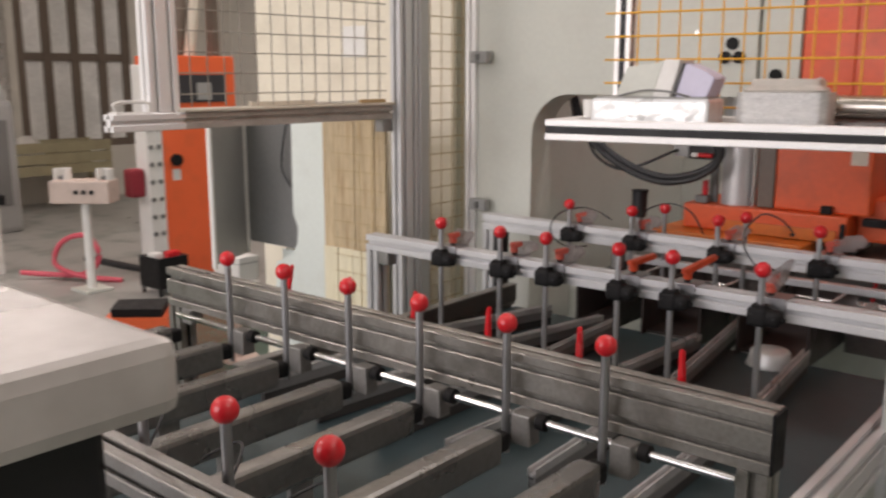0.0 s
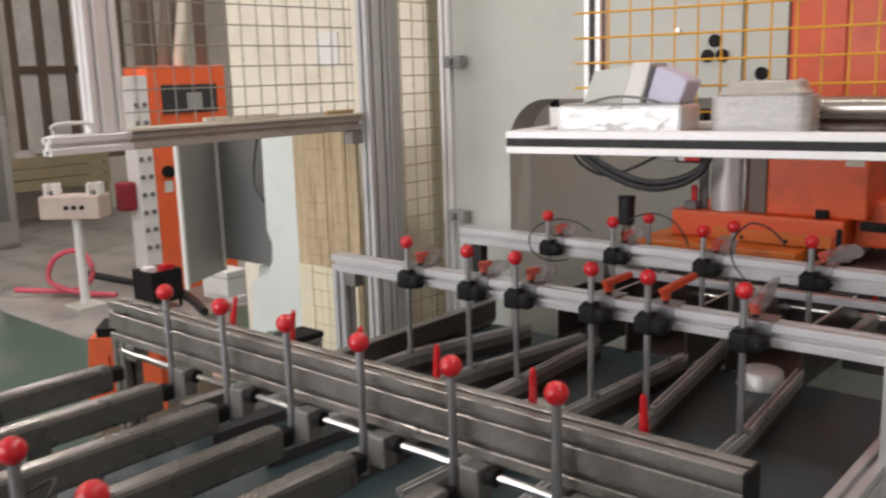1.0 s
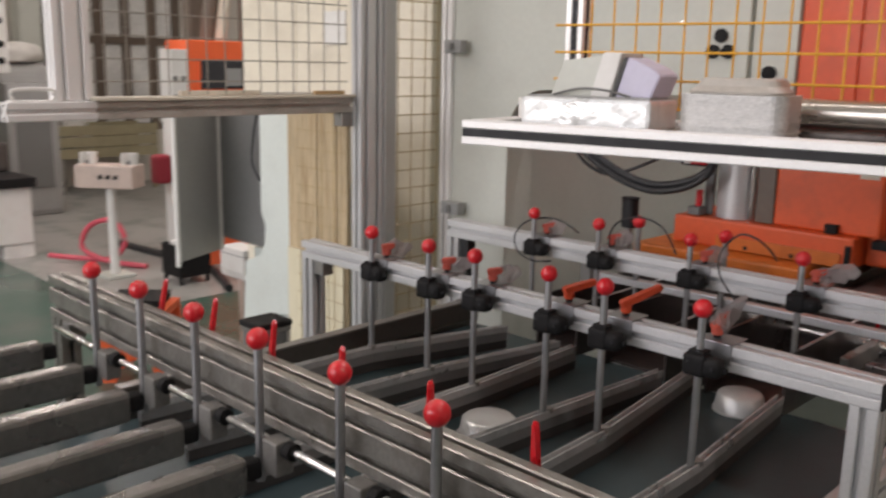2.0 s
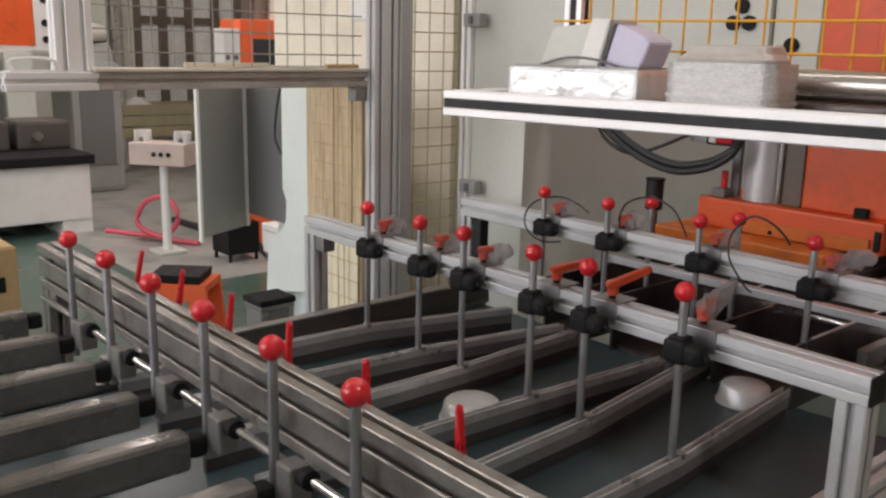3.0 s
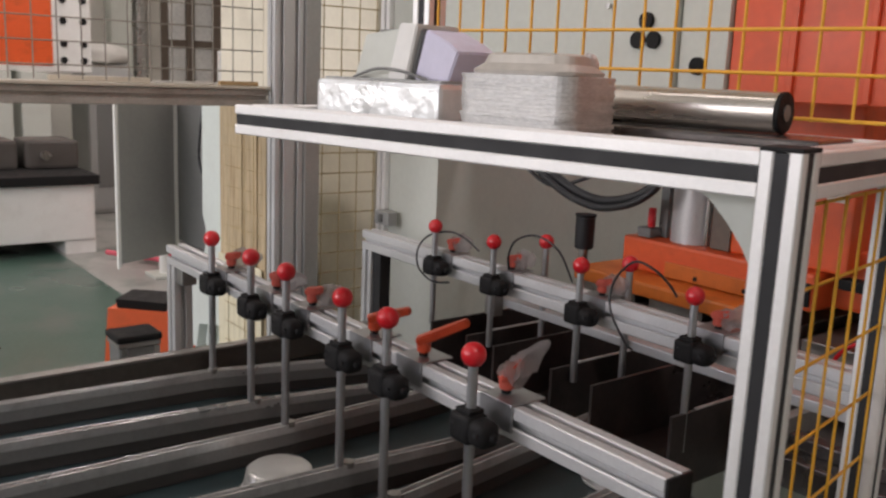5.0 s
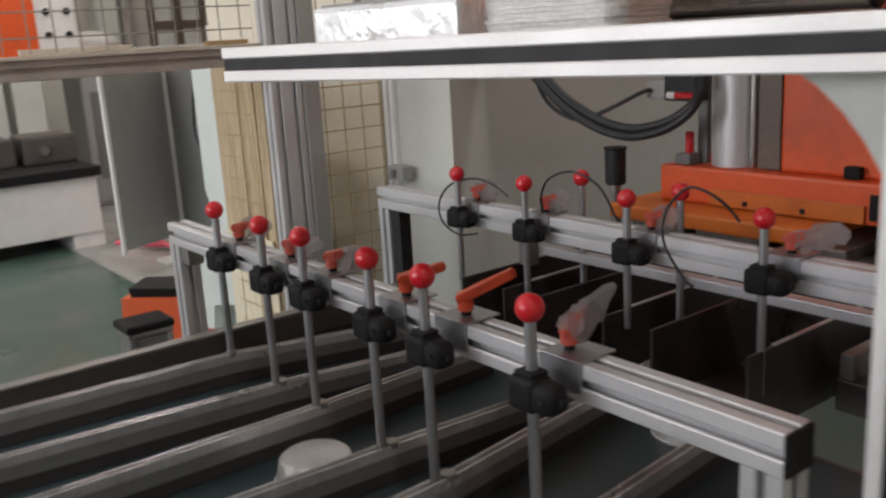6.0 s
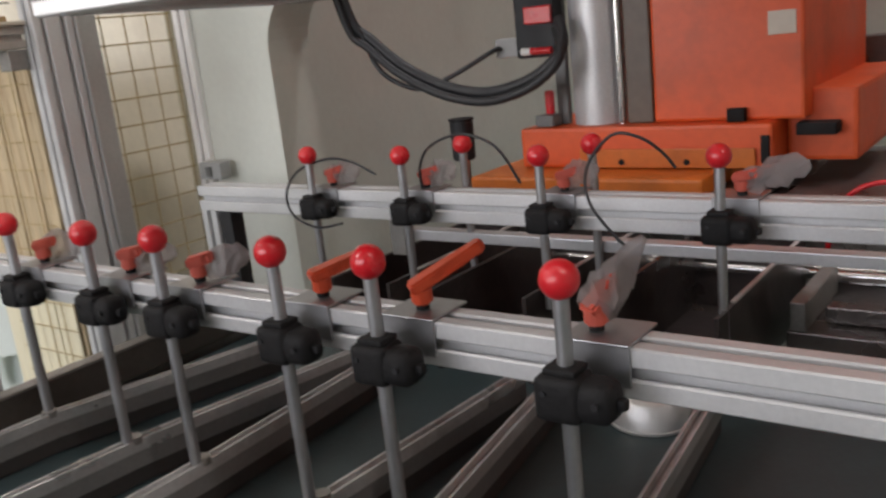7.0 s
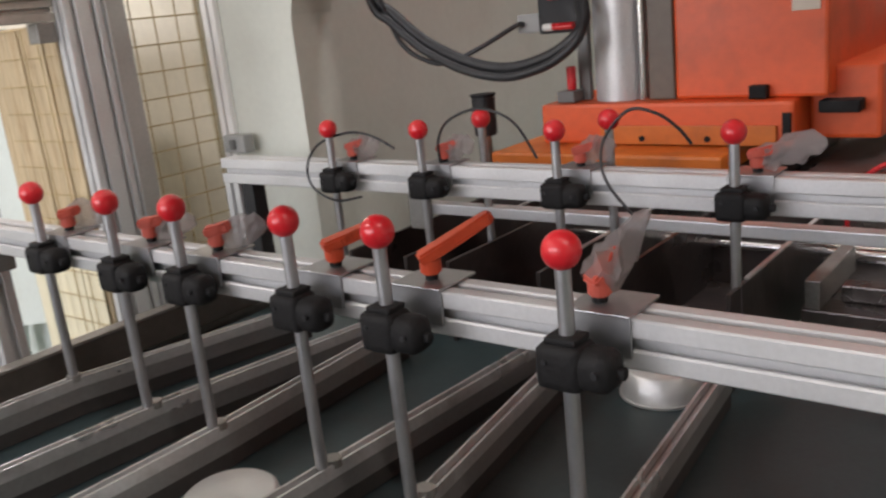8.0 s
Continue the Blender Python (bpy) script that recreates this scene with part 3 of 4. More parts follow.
def container(x, y, z, r):
    bm = bmesh.new()
    seg = 32
    prof = [(0.0, 0.006), (0.55 * r, 0.004), (0.80 * r, 0.0), (0.86 * r, 0.004), (0.97 * r, 0.042), (1.04 * r, 0.044), (1.05 * r, 0.040), (0.99 * r, 0.040), (0.88 * r, 0.0035), (0.80 * r, -0.0012), (0.0, -0.001)]
    rings = []
    for pr, pz in prof:
        rings.append([bm.verts.new((x + max(pr, 0.0005) * math.cos(2 * math.pi * k / seg), y + max(pr, 0.0005) * math.sin(2 * math.pi * k / seg), z + 0.001 + (0.044 - pz) * 0.8)) for k in range(seg)])
    for a, b in zip(rings, rings[1:]):
        for k in range(seg):
            bm.faces.new((a[k], a[(k + 1) % seg], b[(k + 1) % seg], b[k]))
    return solid("foil_container", bm, FOILW, "round pressed aluminium foil container on the belt", "foil container", "foil containers on the belt", smooth=True)


container(-0.118, 0.405, 1.002, 0.050)
container(-0.375, -0.05, 1.002, 0.055)

# ---- table frame over the rails ----
table = thing("table_frame", (0.0, 0.06, 0), "white aluminium profile table frame with black slot strips", "table frame")
TZ = 1.55


def strip_beam(axis, a, b, u, v, faces, name="beam"):
    bar = part(name, profile(axis, a, b, u, v, slot=0.014), ALU_BRIGHT, table)
    for du, dv in faces:
        hw = 0.0068
        if axis == "x":
            bm = box(a + 0.001, b - 0.001, *sorted((u + du * 0.0125, u + du * 0.0185)) if du else (u - hw, u + hw), *(sorted((v + dv * 0.0125, v + dv * 0.0185)) if dv else (v - hw, v + hw)))
        elif axis == "y":
            bm = box(*sorted((u + du * 0.0125, u + du * 0.0185)) if du else (u - hw, u + hw), a + 0.001, b - 0.001, *(sorted((v + dv * 0.0125, v + dv * 0.0185)) if dv else (v - hw, v + hw)))
        else:
            bm = box(*sorted((u + du * 0.0125, u + du * 0.0185)) if du else (u - hw, u + hw), *(sorted((v + dv * 0.0125, v + dv * 0.0185)) if dv else (v - hw, v + hw)), a + 0.001, b - 0.001)
        part("slot_strip", bm, SLOT, bar, "black slot strip")


strip_beam("x", -0.403, 0.417, -0.086, TZ, ((-1, 0),), "front_beam")
strip_beam("z", 0.05, TZ + 0.02, 0.437, -0.086, ((-1, 0), (1, 0), (0, -1)), "front_post")
strip_beam("y", -0.066, 0.22, 0.437, TZ, ((1, 0),), "side_beam")
strip_beam("y", -0.066, 0.22, -0.383, TZ, (), "side_beam")
strip_beam("x", -0.363, 0.417, 0.20, TZ, (), "rear_beam")
strip_beam("z", 0.05, TZ + 0.02, 0.437, 0.24, ((1, 0), (0, -1)), "rear_post")
strip_beam("z", TZ + 0.024, 2.6, -0.358, 0.231, ((0, -1), (1, 0)), "rear_upright")
part("post_cap", box(0.4165, 0.4575, -0.1065, -0.0655, TZ + 0.02, TZ + 0.024, 0.001), BLACK, table)
part("table_plate", box(-0.362, 0.416, -0.0655, 0.179, TZ + 0.006, TZ + 0.0095, 0.0008), ALU_DULL, table)
part("upright_bracket", box(-0.386, -0.33, 0.2205, 0.255, TZ - 0.02, TZ + 0.024, 0.002), ALU_DULL, table)

gpts = [(0.335, 1.529), (0.352, 1.519), (0.372, 1.501), (0.390, 1.480), (0.404, 1.458), (0.4165, 1.435), (0.4165, 1.529)]
part("curved_gusset", prism(gpts, lambda p, q, s: (p, -0.0655 + s, q), 0.004), PALE, table, "pale curved gusset sheet")

fence_y = thing("mesh_guard", (0.0, 0.215, 1.6), "yellow welded wire mesh guard over the table", "mesh guard")
wire_parts(fence_y, "y", 0.215, -0.40, 0.60, 1.585, 2.6, 0.05, 0.0022, YELLOW, 0.03, 0.003)
fence_x = thing("mesh_guard", (0.43, 0.1, 1.0), "yellow welded wire mesh guard beside the post", "mesh guard")
wire_parts(fence_x, "x", 0.445, -0.062, 0.215, 0.4, 1.525, 0.054, 0.0018, YELLOW, 0.0, 0.03, 0.078)

# things on the table
PT = TZ + 0.010
foilbox = thing("foil_box", (-0.24, 0.02, PT), "flat carton wrapped in bright foil on the table", "box")
part("carton", box(-0.345, -0.112, -0.012, 0.11, PT, PT + 0.050, 0.007), FOILBOX, foilbox)
part("lid_flap", box(-0.338, -0.118, -0.002, 0.104, PT + 0.0502, PT + 0.053, 0.001), MIDGREY, foilbox, "grey inner lid")
stack = thing("container_stack", (0.02, 0.07, PT), "stack of shiny rectangular foil containers on the table", "foil containers")


def tray_bm(x0, x1, y0, y1, z0, z1, r=0.03):
    pts = []
    for cx, cy, a0 in ((x1 - r, y1 - r, 0), (x0 + r, y1 - r, 90), (x0 + r, y0 + r, 180), (x1 - r, y0 + r, 270)):
        pts += [(cx + r * math.cos(radians(a0 + a)), cy + r * math.sin(radians(a0 + a))) for a in range(0, 91, 15)]
    bm = prism(pts, lambda p, q, s: (p, q, z0 + s), z1 - z0)
    return bm


for k in range(15):
    rnd = random.Random(k)
    dx, dy, g = rnd.uniform(-0.0012, 0.0012), rnd.uniform(-0.0012, 0.0012), 0.0008 * (k % 2)
    part("foil_tray", tray_bm(-0.058 + dx + g, 0.102 + dx - g, -0.046 + dy + g, 0.060 + dy - g, PT + 0.0043 * k, PT + 0.0043 * k + 0.0041, 0.022), FOIL, stack)
bm = bmesh.new()
rims = []
for gap, z in ((0.006, 0.0), (0.005, 0.004), (0.014, 0.012), (0.017, 0.021), (0.022, 0.0235)):
    lower = tray_bm(-0.054 + gap, 0.098 - gap, -0.042 + gap, 0.056 - gap, 0, 1, 0.022)
    rims.append([bm.verts.new((v.co.x, v.co.y, PT + 0.0648 + z)) for v in lower.verts if v.co.z < 0.5])
    lower.free()
for a, b in zip(rims, rims[1:]):
    for i in range(len(a)):
        bm.faces.new((a[i], a[(i + 1) % len(a)], b[(i + 1) % len(b)], b[i]))
bm.faces.new(rims[0][::-1])
bm.faces.new(rims[-1])
part("top_tray", bm, TRAYTOP, stack, "dull upturned foil tray")
bm = ball((0.072, 0.030, PT + 0.077), 0.013)
for v in bm.verts:
    v.co += v.co.normalized() * noise.noise(v.co * 160) * 0.006
part("crumpled_foil", bm, FOIL, stack, "crumpled scrap of bright foil")
roll = thing("film_roll", (0.2, 0.11, PT), "metallic film roll lying on the table", "film roll")
RZ = PT + 0.0117 + 0.0229
part("wound_film", cyl((-0.04, 0.153, RZ), (0.246, 0.153, RZ), 0.0228, seg=48), FILMROLL, roll, "", True)
part("end_disc", cyl((0.2462, 0.153, RZ), (0.252, 0.153, RZ), 0.0231, seg=40, bevel=0.001), BLACK, roll, "dark roll end")
part("core", cyl((0.2522, 0.153, RZ), (0.2535, 0.153, RZ), 0.009, seg=20), DARKGREY, roll)
sheet_ob = solid("dark_sheet", box(-0.045, 0.318, 0.075, 0.178, PT, PT + 0.0115, 0.003), PLATE, "dark flat sheet under the film roll", "sheet")
pack = thing("card_pack", (-0.24, 0.07, PT + 0.0532), "leaning pack of white and lilac cards on the carton", "cards")


def leaning(outline, y0, y1):
    bm = prism(outline, lambda p, q, s: (p + 0.12 * s, y0 + s, q), y1 - y0)
    bmesh.ops.bevel(bm, geom=bm.edges[:], offset=0.0018, segments=2, affect="EDGES")
    return bm


PC = PT + 0.0532
part("grey_block", leaning([(-0.352, PC), (-0.276, PC), (-0.256, PC + 0.066), (-0.330, PC + 0.058)], 0.025, 0.085), PALE, pack, "pale grey wedge")
part("white_block", leaning([(-0.273, PC), (-0.238, PC), (-0.220, PC + 0.070), (-0.252, PC + 0.072)], 0.012, 0.085), WHITE, pack, "white roll edge")
part("dark_gap", leaning([(-0.2365, PC), (-0.2325, PC), (-0.214, PC + 0.064), (-0.218, PC + 0.064)], 0.016, 0.08), DARKGREY, pack)
part("lilac_block", leaning([(-0.231, PC), (-0.170, PC), (-0.156, PC + 0.036), (-0.170, PC + 0.046), (-0.212, PC + 0.064)], 0.02, 0.085), LILAC, pack, "lilac card bundle with a slanted top")
part("strap", tube([(-0.345, 0.018, PC), (-0.29, 0.008, PC + 0.012), (-0.24, 0.006, PC + 0.010), (-0.20, 0.012, PC)], 0.002, 8), DARKGREY, pack)
cup_ob = solid("small_cup", cyl((-0.375, 0.06, PT), (-0.375, 0.06, PT + 0.045), 0.012, 0.014, 20), WHITE, "small white cup beside the carton", "cup")

# the table stands a little askew to the rails
ASKEW = Matrix.Translation((-0.408, -0.103, 0)) @ Matrix.Rotation(rz(10.1), 4, "Z")
PIVOT = Matrix.Translation((0.403, 0.106, 0))
for ob in (table, fence_y, fence_x):
    ob.matrix_world = ASKEW @ Matrix.Diagonal((0.9, 1, 1, 1)) @ PIVOT @ ob.matrix_world
pack.location.x += 0.044
bpy.context.view_layer.update()
for ob in (foilbox, stack, roll, sheet_ob, pack, cup_ob):
    ob.matrix_world = ASKEW @ PIVOT @ ob.matrix_world

# ---- side fence beyond the conveyor ----
FXP = -1.30
fence = thing("safety_fence", (FXP, 0.1, 0), "aluminium profile safety fence beyond the conveyor", "fence")
part("corner_post", profile("z", 0.02, 2.6, -1.27, 0.425, 0.04, 0.08), ALU, fence)
# second post as a plain box, its shade put into the grey
part("shaded_post", box(-1.282, -1.242, 0.4665, 0.508, 0.02, 2.6, 0.003), POSTGREY, fence, "plain second post in a shaded grey")
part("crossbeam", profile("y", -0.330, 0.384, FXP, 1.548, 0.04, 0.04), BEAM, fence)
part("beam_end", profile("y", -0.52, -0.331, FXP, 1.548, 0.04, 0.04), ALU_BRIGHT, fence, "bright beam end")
part("beam_ledge", box(-1.345, -1.268, -0.34, 0.384, 1.5685, 1.576, 0.002), CREAM, fence, "worn beam ledge")
part("left_post", profile("z", 1.569, 2.6, -1.32, -0.372, 0.04, 0.08), ALU_BRIGHT, fence)
part("door_post", profile("z", 0.02, 2.6, -1.225, 0.705, 0.04, 0.04), ALU_BRIGHT, fence)
part("top_beam", profile("y", -0.33, 0.384, FXP, 2.58), ALU_BRIGHT, fence)
for z in (1.248, 1.711):
    hb = part("hinge", box(-1.205, -1.14, 0.655, 0.684, z - 0.018, z + 0.018, 0.003), MIDGREY, fence, "grey hinge block")
    part("hinge_pin", cyl((-1.172, 0.652, z - 0.01), (-1.172, 0.652, z + 0.01), 0.007, seg=12), DARKGREY, hb)
part("beam_bracket", box(FXP - 0.018, FXP + 0.018, 0.345, 0.384, 1.49, 1.527, 0.003), ALU_DULL, fence)
mesh1 = thing("fence_mesh", (FXP, 0.0, 1.6), "thin grey wire mesh panel above the crossbeam", "mesh panel")
wire_parts(mesh1, "x", FXP, -0.33, 0.38, 1.58, 2.56, 0.05, 0.0016, WIREG, 0.03, 0.03)
mesh2 = thing("fence_mesh", (-1.25, 0.6, 0.9), "thin wire mesh door panel beside the press", "mesh panel")
wire_parts(mesh2, "x", -1.25, 0.51, 0.685, 0.5, 2.56, 0.0525, 0.0016, WIRE, 0.01, 0.02)
handle = thing("pull_handle", (FXP, -0.47, 1.57), "small white pull handle on the beam end", "handle")
part("grip", tube([(FXP, -0.50, 1.569), (FXP, -0.50, 1.592), (FXP, -0.42, 1.592), (FXP, -0.42, 1.569)], 0.004, 8), WHITE, handle, smooth=True)
part("base_plate", box(FXP - 0.018, FXP + 0.018, -0.51, -0.41, 1.5682, 1.571), WHITE, handle)
wp = thing("partition", (-1.85, 0.75, 0), "white sheet partition behind the fence", "partition")
for px0, px1 in ((-2.37, -2.03), (-2.027, -1.69), (-1.687, -1.34)):
    part("sheet", box(px0, px1, 0.74, 0.76, 0.05, 3.0, 0.003), PANEL, wp)
part("rail", box(-2.37, -1.34, 0.765, 0.80, 0.0, 0.05), ALU_DULL, wp)
solid("paper_notice", box(-1.86, -1.745, 0.734, 0.738, 1.72, 1.83), WHITE, "blank white paper notice on the panel", "notice")

# cabinet and panels below the beam
cab = thing("grey_cabinet", (-2.0, 0.4, 0), "grey sheet-metal cabinet with an open door and white edge", "cabinet")
bm = prism([(-2.015, 0.25), (-2.03, 0.245), (-2.145, 0.48), (-2.13, 0.487)], lambda p, q, s: (p, q, 1.0 + s), 0.53)
part("open_door", bm, MIDGREY, cab, "grey open door")
part("door_edge", box(-2.026, -2.006, 0.238, 0.2485, 0.985, 1.53, 0.003), WHITE, cab, "chipped white door edge")
part("back_panel", box(-2.13, -1.80, 0.475, 0.49, 1.045, 1.53), DARKGREY, cab, "dark grey inner panel")
part("inner_strip", box(-2.128, -2.112, 0.462, 0.474, 1.0, 1.53, 0.002), WHITE, cab)
bm = prism([(-1.805, 1.53), (-1.62, 1.53), (-1.62, 0.872), (-1.845, 0.825), (-1.866, 0.745), (-1.93, 0.735), (-1.905, 0.998), (-1.815, 1.035), (-1.79, 1.08), (-1.785, 1.14), (-1.808, 1.18)], lambda p, q, s: (p, 0.43 + s, q), 0.03)
part("white_front", bm, MINT, cab, "white front panel with a notched edge")
part("white_body", box(-1.96, -1.63, 0.50, 0.73, 0.0, 1.03, 0.004), MINT, cab)
part("frame_edge", profile("z", 0.02, 1.5, -1.595, 0.44, 0.04, 0.04), ALU, cab)
part("cord", tube([(-1.86, 0.46, 1.5), (-1.88, 0.455, 1.42), (-1.89, 0.455, 1.33), (-1.85, 0.46, 1.27)], 0.004, 8), RUBBER, cab)
bd = thing("golden_board", (-1.45, 0.42, 0), "golden brown board standing behind wire mesh", "board")
part("sheet", box(-1.618, -1.335, 0.404, 0.4165, 0.05, 1.525, 0.002), BOARD, bd)
for k in range(2):
    part("rib", box(-1.50 + 0.09 * k, -1.47 + 0.09 * k, 0.4, 0.4037, 0.05, 1.52, 0.001), BOARD, bd)
for k in range(4):
    part("lower_sheet", box(-1.612 + 0.068 * k, -1.547 + 0.068 * k, 0.3945 + 0.001 * (k % 2), 0.3993, 0.05, 1.10, 0.001), STRAW, bd, "pale straw lower sheet")
mesh3 = thing("fence_mesh", (-1.45, 0.40, 1.0), "thin wire mesh panel before the golden board", "mesh panel")
wire_parts(mesh3, "y", 0.392, -1.555, -1.33, 0.4, 1.52, 0.055, 0.0010, WIRE, 0.12, 0.02)
sb = thing("slim_bin", (-1.145, -0.025, 0), "slim grey bin with a black lid beside the conveyor", "bin")
part("body", box(-1.180, -1.105, -0.050, 0.036, 0.0, 1.018, 0.006), DARKGREY, sb)
part("rim", box(-1.183, -1.102, -0.053, 0.039, 1.0185, 1.030, 0.003), ALU_DULL, sb)
part("lid", box(-1.186, -1.099, -0.056, 0.042, 1.0305, 1.046, 0.005), BLACK, sb, "black lid")
for cy_ in (-0.046, 0.024):
    part("corner_strip", box(-1.1048, -1.1015, cy_, cy_ + 0.012, 0.05, 1.018), STEEL, sb)

# ---- press ----
press = thing("punch_press", (-0.35, 1.2, 0), "pale grey and orange punch press with a rounded opening", "press")
arc = [(-0.995 + 0.13 - 0.13 * math.cos(a), 1.47 + 0.13 * math.sin(a)) for a in [rz(v) for v in range(0, 91, 10)]]
outline = [(-1.21, 0.0), (-1.21, 2.9), (-0.31, 2.9), (-0.31, 1.60)] + arc[::-1] + [(-0.995, 0.0)]
part("front_frame", prism(outline, lambda p, q, s: (p, 0.70 + s, q), 0.11), PALE, press, "pale grey front frame with rounded opening")
part("head_panel", box(-0.306, -0.206, 0.712, 0.81, 1.60, 2.9, 0.002), PALE, press)
part("head_front", box(-0.202, 0.95, 0.72, 0.81, 1.60, 2.9, 0.002), ORANGE_DEEP, press, "orange head panel with seams")
for sx in (-0.09, 0.04, 0.2, 0.4):
    part("seam_rib", box(sx, sx + 0.012, 0.712, 0.7195, 1.602, 2.9, 0.002), ORANGE_DEEP, press)
for bx, bz in ((-0.374, 1.735), (-0.392, 1.70), (-0.355, 1.70), (-0.374, 2.05), (-0.60, 2.05), (-0.60, 2.4), (-0.374, 2.4)):
    part("port_plug", cyl((bx, 0.692, bz), (bx, 0.6995, bz), 0.0155, seg=20), BLACK, press, "black round plug")
for bx, bz in ((-0.262, 1.655), (-0.262, 1.95)):
    part("port_plug", cyl((bx, 0.704, bz), (bx, 0.7115, bz), 0.0155, seg=20), BLACK, press)
part("bolt_head", cyl((-0.47, 0.692, 1.765), (-0.47, 0.6995, 1.765), 0.006, seg=6), STEEL, press)
part("side_wall", box(-1.40, -1.06, 0.811, 2.2, 0, 2.9), PALE, press)
part("rear_wall", box(-1.40, 0.95, 1.9, 1.95, 0, 2.9), PALE, press)
part("right_column", box(0.75, 1.0, 1.2, 1.95, 0, 2.9), PALE, press)
part("rear_beam", box(-0.30, 0.74, 1.60, 1.68, 1.285, 1.365, 0.004), PLATE, press, "dark rear cross beam")
part("rear_rail", box(-0.30, 0.74, 1.59, 1.61, 1.235, 1.262, 0.003), ALU_BRIGHT, press)
for bx in (-0.26, 0.70):
    part("beam_post", box(bx - 0.03, bx + 0.03, 1.611, 1.67, 1.0505, 1.284, 0.003), DARKGREY, press)
part("bed", box(-0.95, 0.94, 0.86, 1.88, 0.0, 0.98, 0.01), PALE, press)
part("bolster", box(-0.80, 0.55, 0.86, 1.6, 0.981, 1.05, 0.006), STEEL, press, "steel die bolster")
# slide at the foot of its stroke, the dies closed under it
ram = thing("press_slide", (-0.3, 1.1, 1.1), "orange press slide with amber lower plate over closed dies", "press slide")
part("amber_plate", box(-0.668, -0.215, 0.86, 1.45, 1.169, 1.201, 0.006), AMBER, ram, "amber lower plate")
part("slide_block", box(-0.603, -0.128, 0.95, 1.45, 1.2013, 1.277, 0.007), ORANGE, ram)
strip = part("cover_strip", box(-0.475, -0.155, 0.9435, 0.9495, 1.2035, 1.237, 0.0015), AMBER, ram, "shade-darkened amber cover strip")
for hx in (-0.392, -0.271):
    part("bolt_hole", cyl((hx, 0.9415, 1.214), (hx, 0.9434, 1.214), 0.0055, seg=12), BLACK, strip)
part("slide_body", box(-0.343, -0.086, 0.985, 1.45, 1.2775, 2.2, 0.006), ORANGE, ram, "tall orange slide body")
part("shoulder", box(-0.1275, -0.015, 1.03, 1.45, 1.2013, 1.322, 0.008), ORANGE, ram)
part("name_plate", box(-0.142, -0.098, 0.982, 0.9848, 1.415, 1.452, 0.0008), CREAM, ram, "blank pale plate")
part("guide_column", cyl((-0.462, 1.022, 1.2775), (-0.462, 1.022, 2.2), 0.051, seg=40), ALU, ram, "bright steel guide column", True)
part("tie_rod", cyl((-0.405, 0.985, 1.2775), (-0.405, 0.985, 2.2), 0.0055, seg=14), CHROME, ram, smooth=True)
part("guide_edge", box(-0.394, -0.345, 0.985, 1.05, 1.2775, 2.2, 0.004), BROWN, ram, "dark brown guide edge")
part("stop_lug", box(-0.208, -0.178, 0.966, 0.9847, 1.2775, 1.300, 0.003), BLACK, ram)
part("stop_lug", box(-0.103, -0.040, 0.990, 1.0297, 1.250, 1.270, 0.003), BLACK, ram)
part("sensor_block", box(-0.146, -0.132, 0.943, 0.9497, 1.212, 1.258, 0.002), BLACK, ram)
part("die_shoe", box(-0.70, 0.40, 0.84, 1.5, 1.1003, 1.145, 0.005), DIE, ram, "steel upper die shoe")
for sx, w_ in ((-0.62, 0.12), (-0.46, 0.14), (-0.27, 0.12), (-0.10, 0.2)):
    part("spacer_block", box(sx, sx + w_, 0.88, 1.3, 1.1453, 1.1687, 0.002), DIE, ram)
part("stripper_plate", box(-0.66, 0.38, 0.95, 1.45, 1.0885, 1.1, 0.002), ALU, ram)
part("red_fitting", cyl((-0.548, 0.978, 1.3005), (-0.548, 0.978, 1.345), 0.009, seg=14, bevel=0.002), RED, ram)
part("hose_joint", box(-0.573, -0.535, 0.960, 1.0, 1.2775, 1.300, 0.004), DARKGREY, ram)
part("valve_bracket", box(-0.545, -0.522, 1.0005, 1.016, 1.2775, 1.56, 0.002), DARKGREY, ram)
valve = part("valve_block", box(-0.602, -0.518, 0.960, 1.0, 1.408, 1.56, 0.006), SLOT, ram, "dark valve block")
part("connector", box(-0.652, -0.6025, 0.965, 0.995, 1.412, 1.448, 0.004), MIDGREY, valve, "grey plug connector")
part("red_fitting", box(-0.575, -0.519, 0.950, 0.9597, 1.470, 1.502, 0.003), RED, valve)
part("red_fitting", cyl((-0.566, 0.953, 1.421), (-0.522, 0.953, 1.421), 0.0065, seg=14), RED, valve)
part("white_sleeve", cyl((-0.585, 0.953, 1.421), (-0.5662, 0.953, 1.421), 0.007, seg=14), WHITE, valve)

ld = thing("lower_die", (-0.17, 1.2, 1.05), "steel lower die with a bright foil strip and red air tubes", "die")
part("die_base", box(-0.74, 0.40, 0.88, 1.5, 1.0505, 1.085, 0.004), STEEL, ld)
part("foil_strip", box(-0.50, 0.42, 0.96, 1.48, 1.0855, 1.088), FOIL, ld, "bright foil strip")
for ry in (0.80, 0.825):
    part("roller_bar", cyl((-0.5, ry, 1.075), (0.40, ry, 1.075), 0.008, seg=14), CHROME, ld, smooth=True)
for rx in (-0.49, 0.39):
    part("roller_bracket", box(rx - 0.01, rx + 0.01, 0.785, 0.8797, 1.0555, 1.066, 0.002), STEEL, ld)
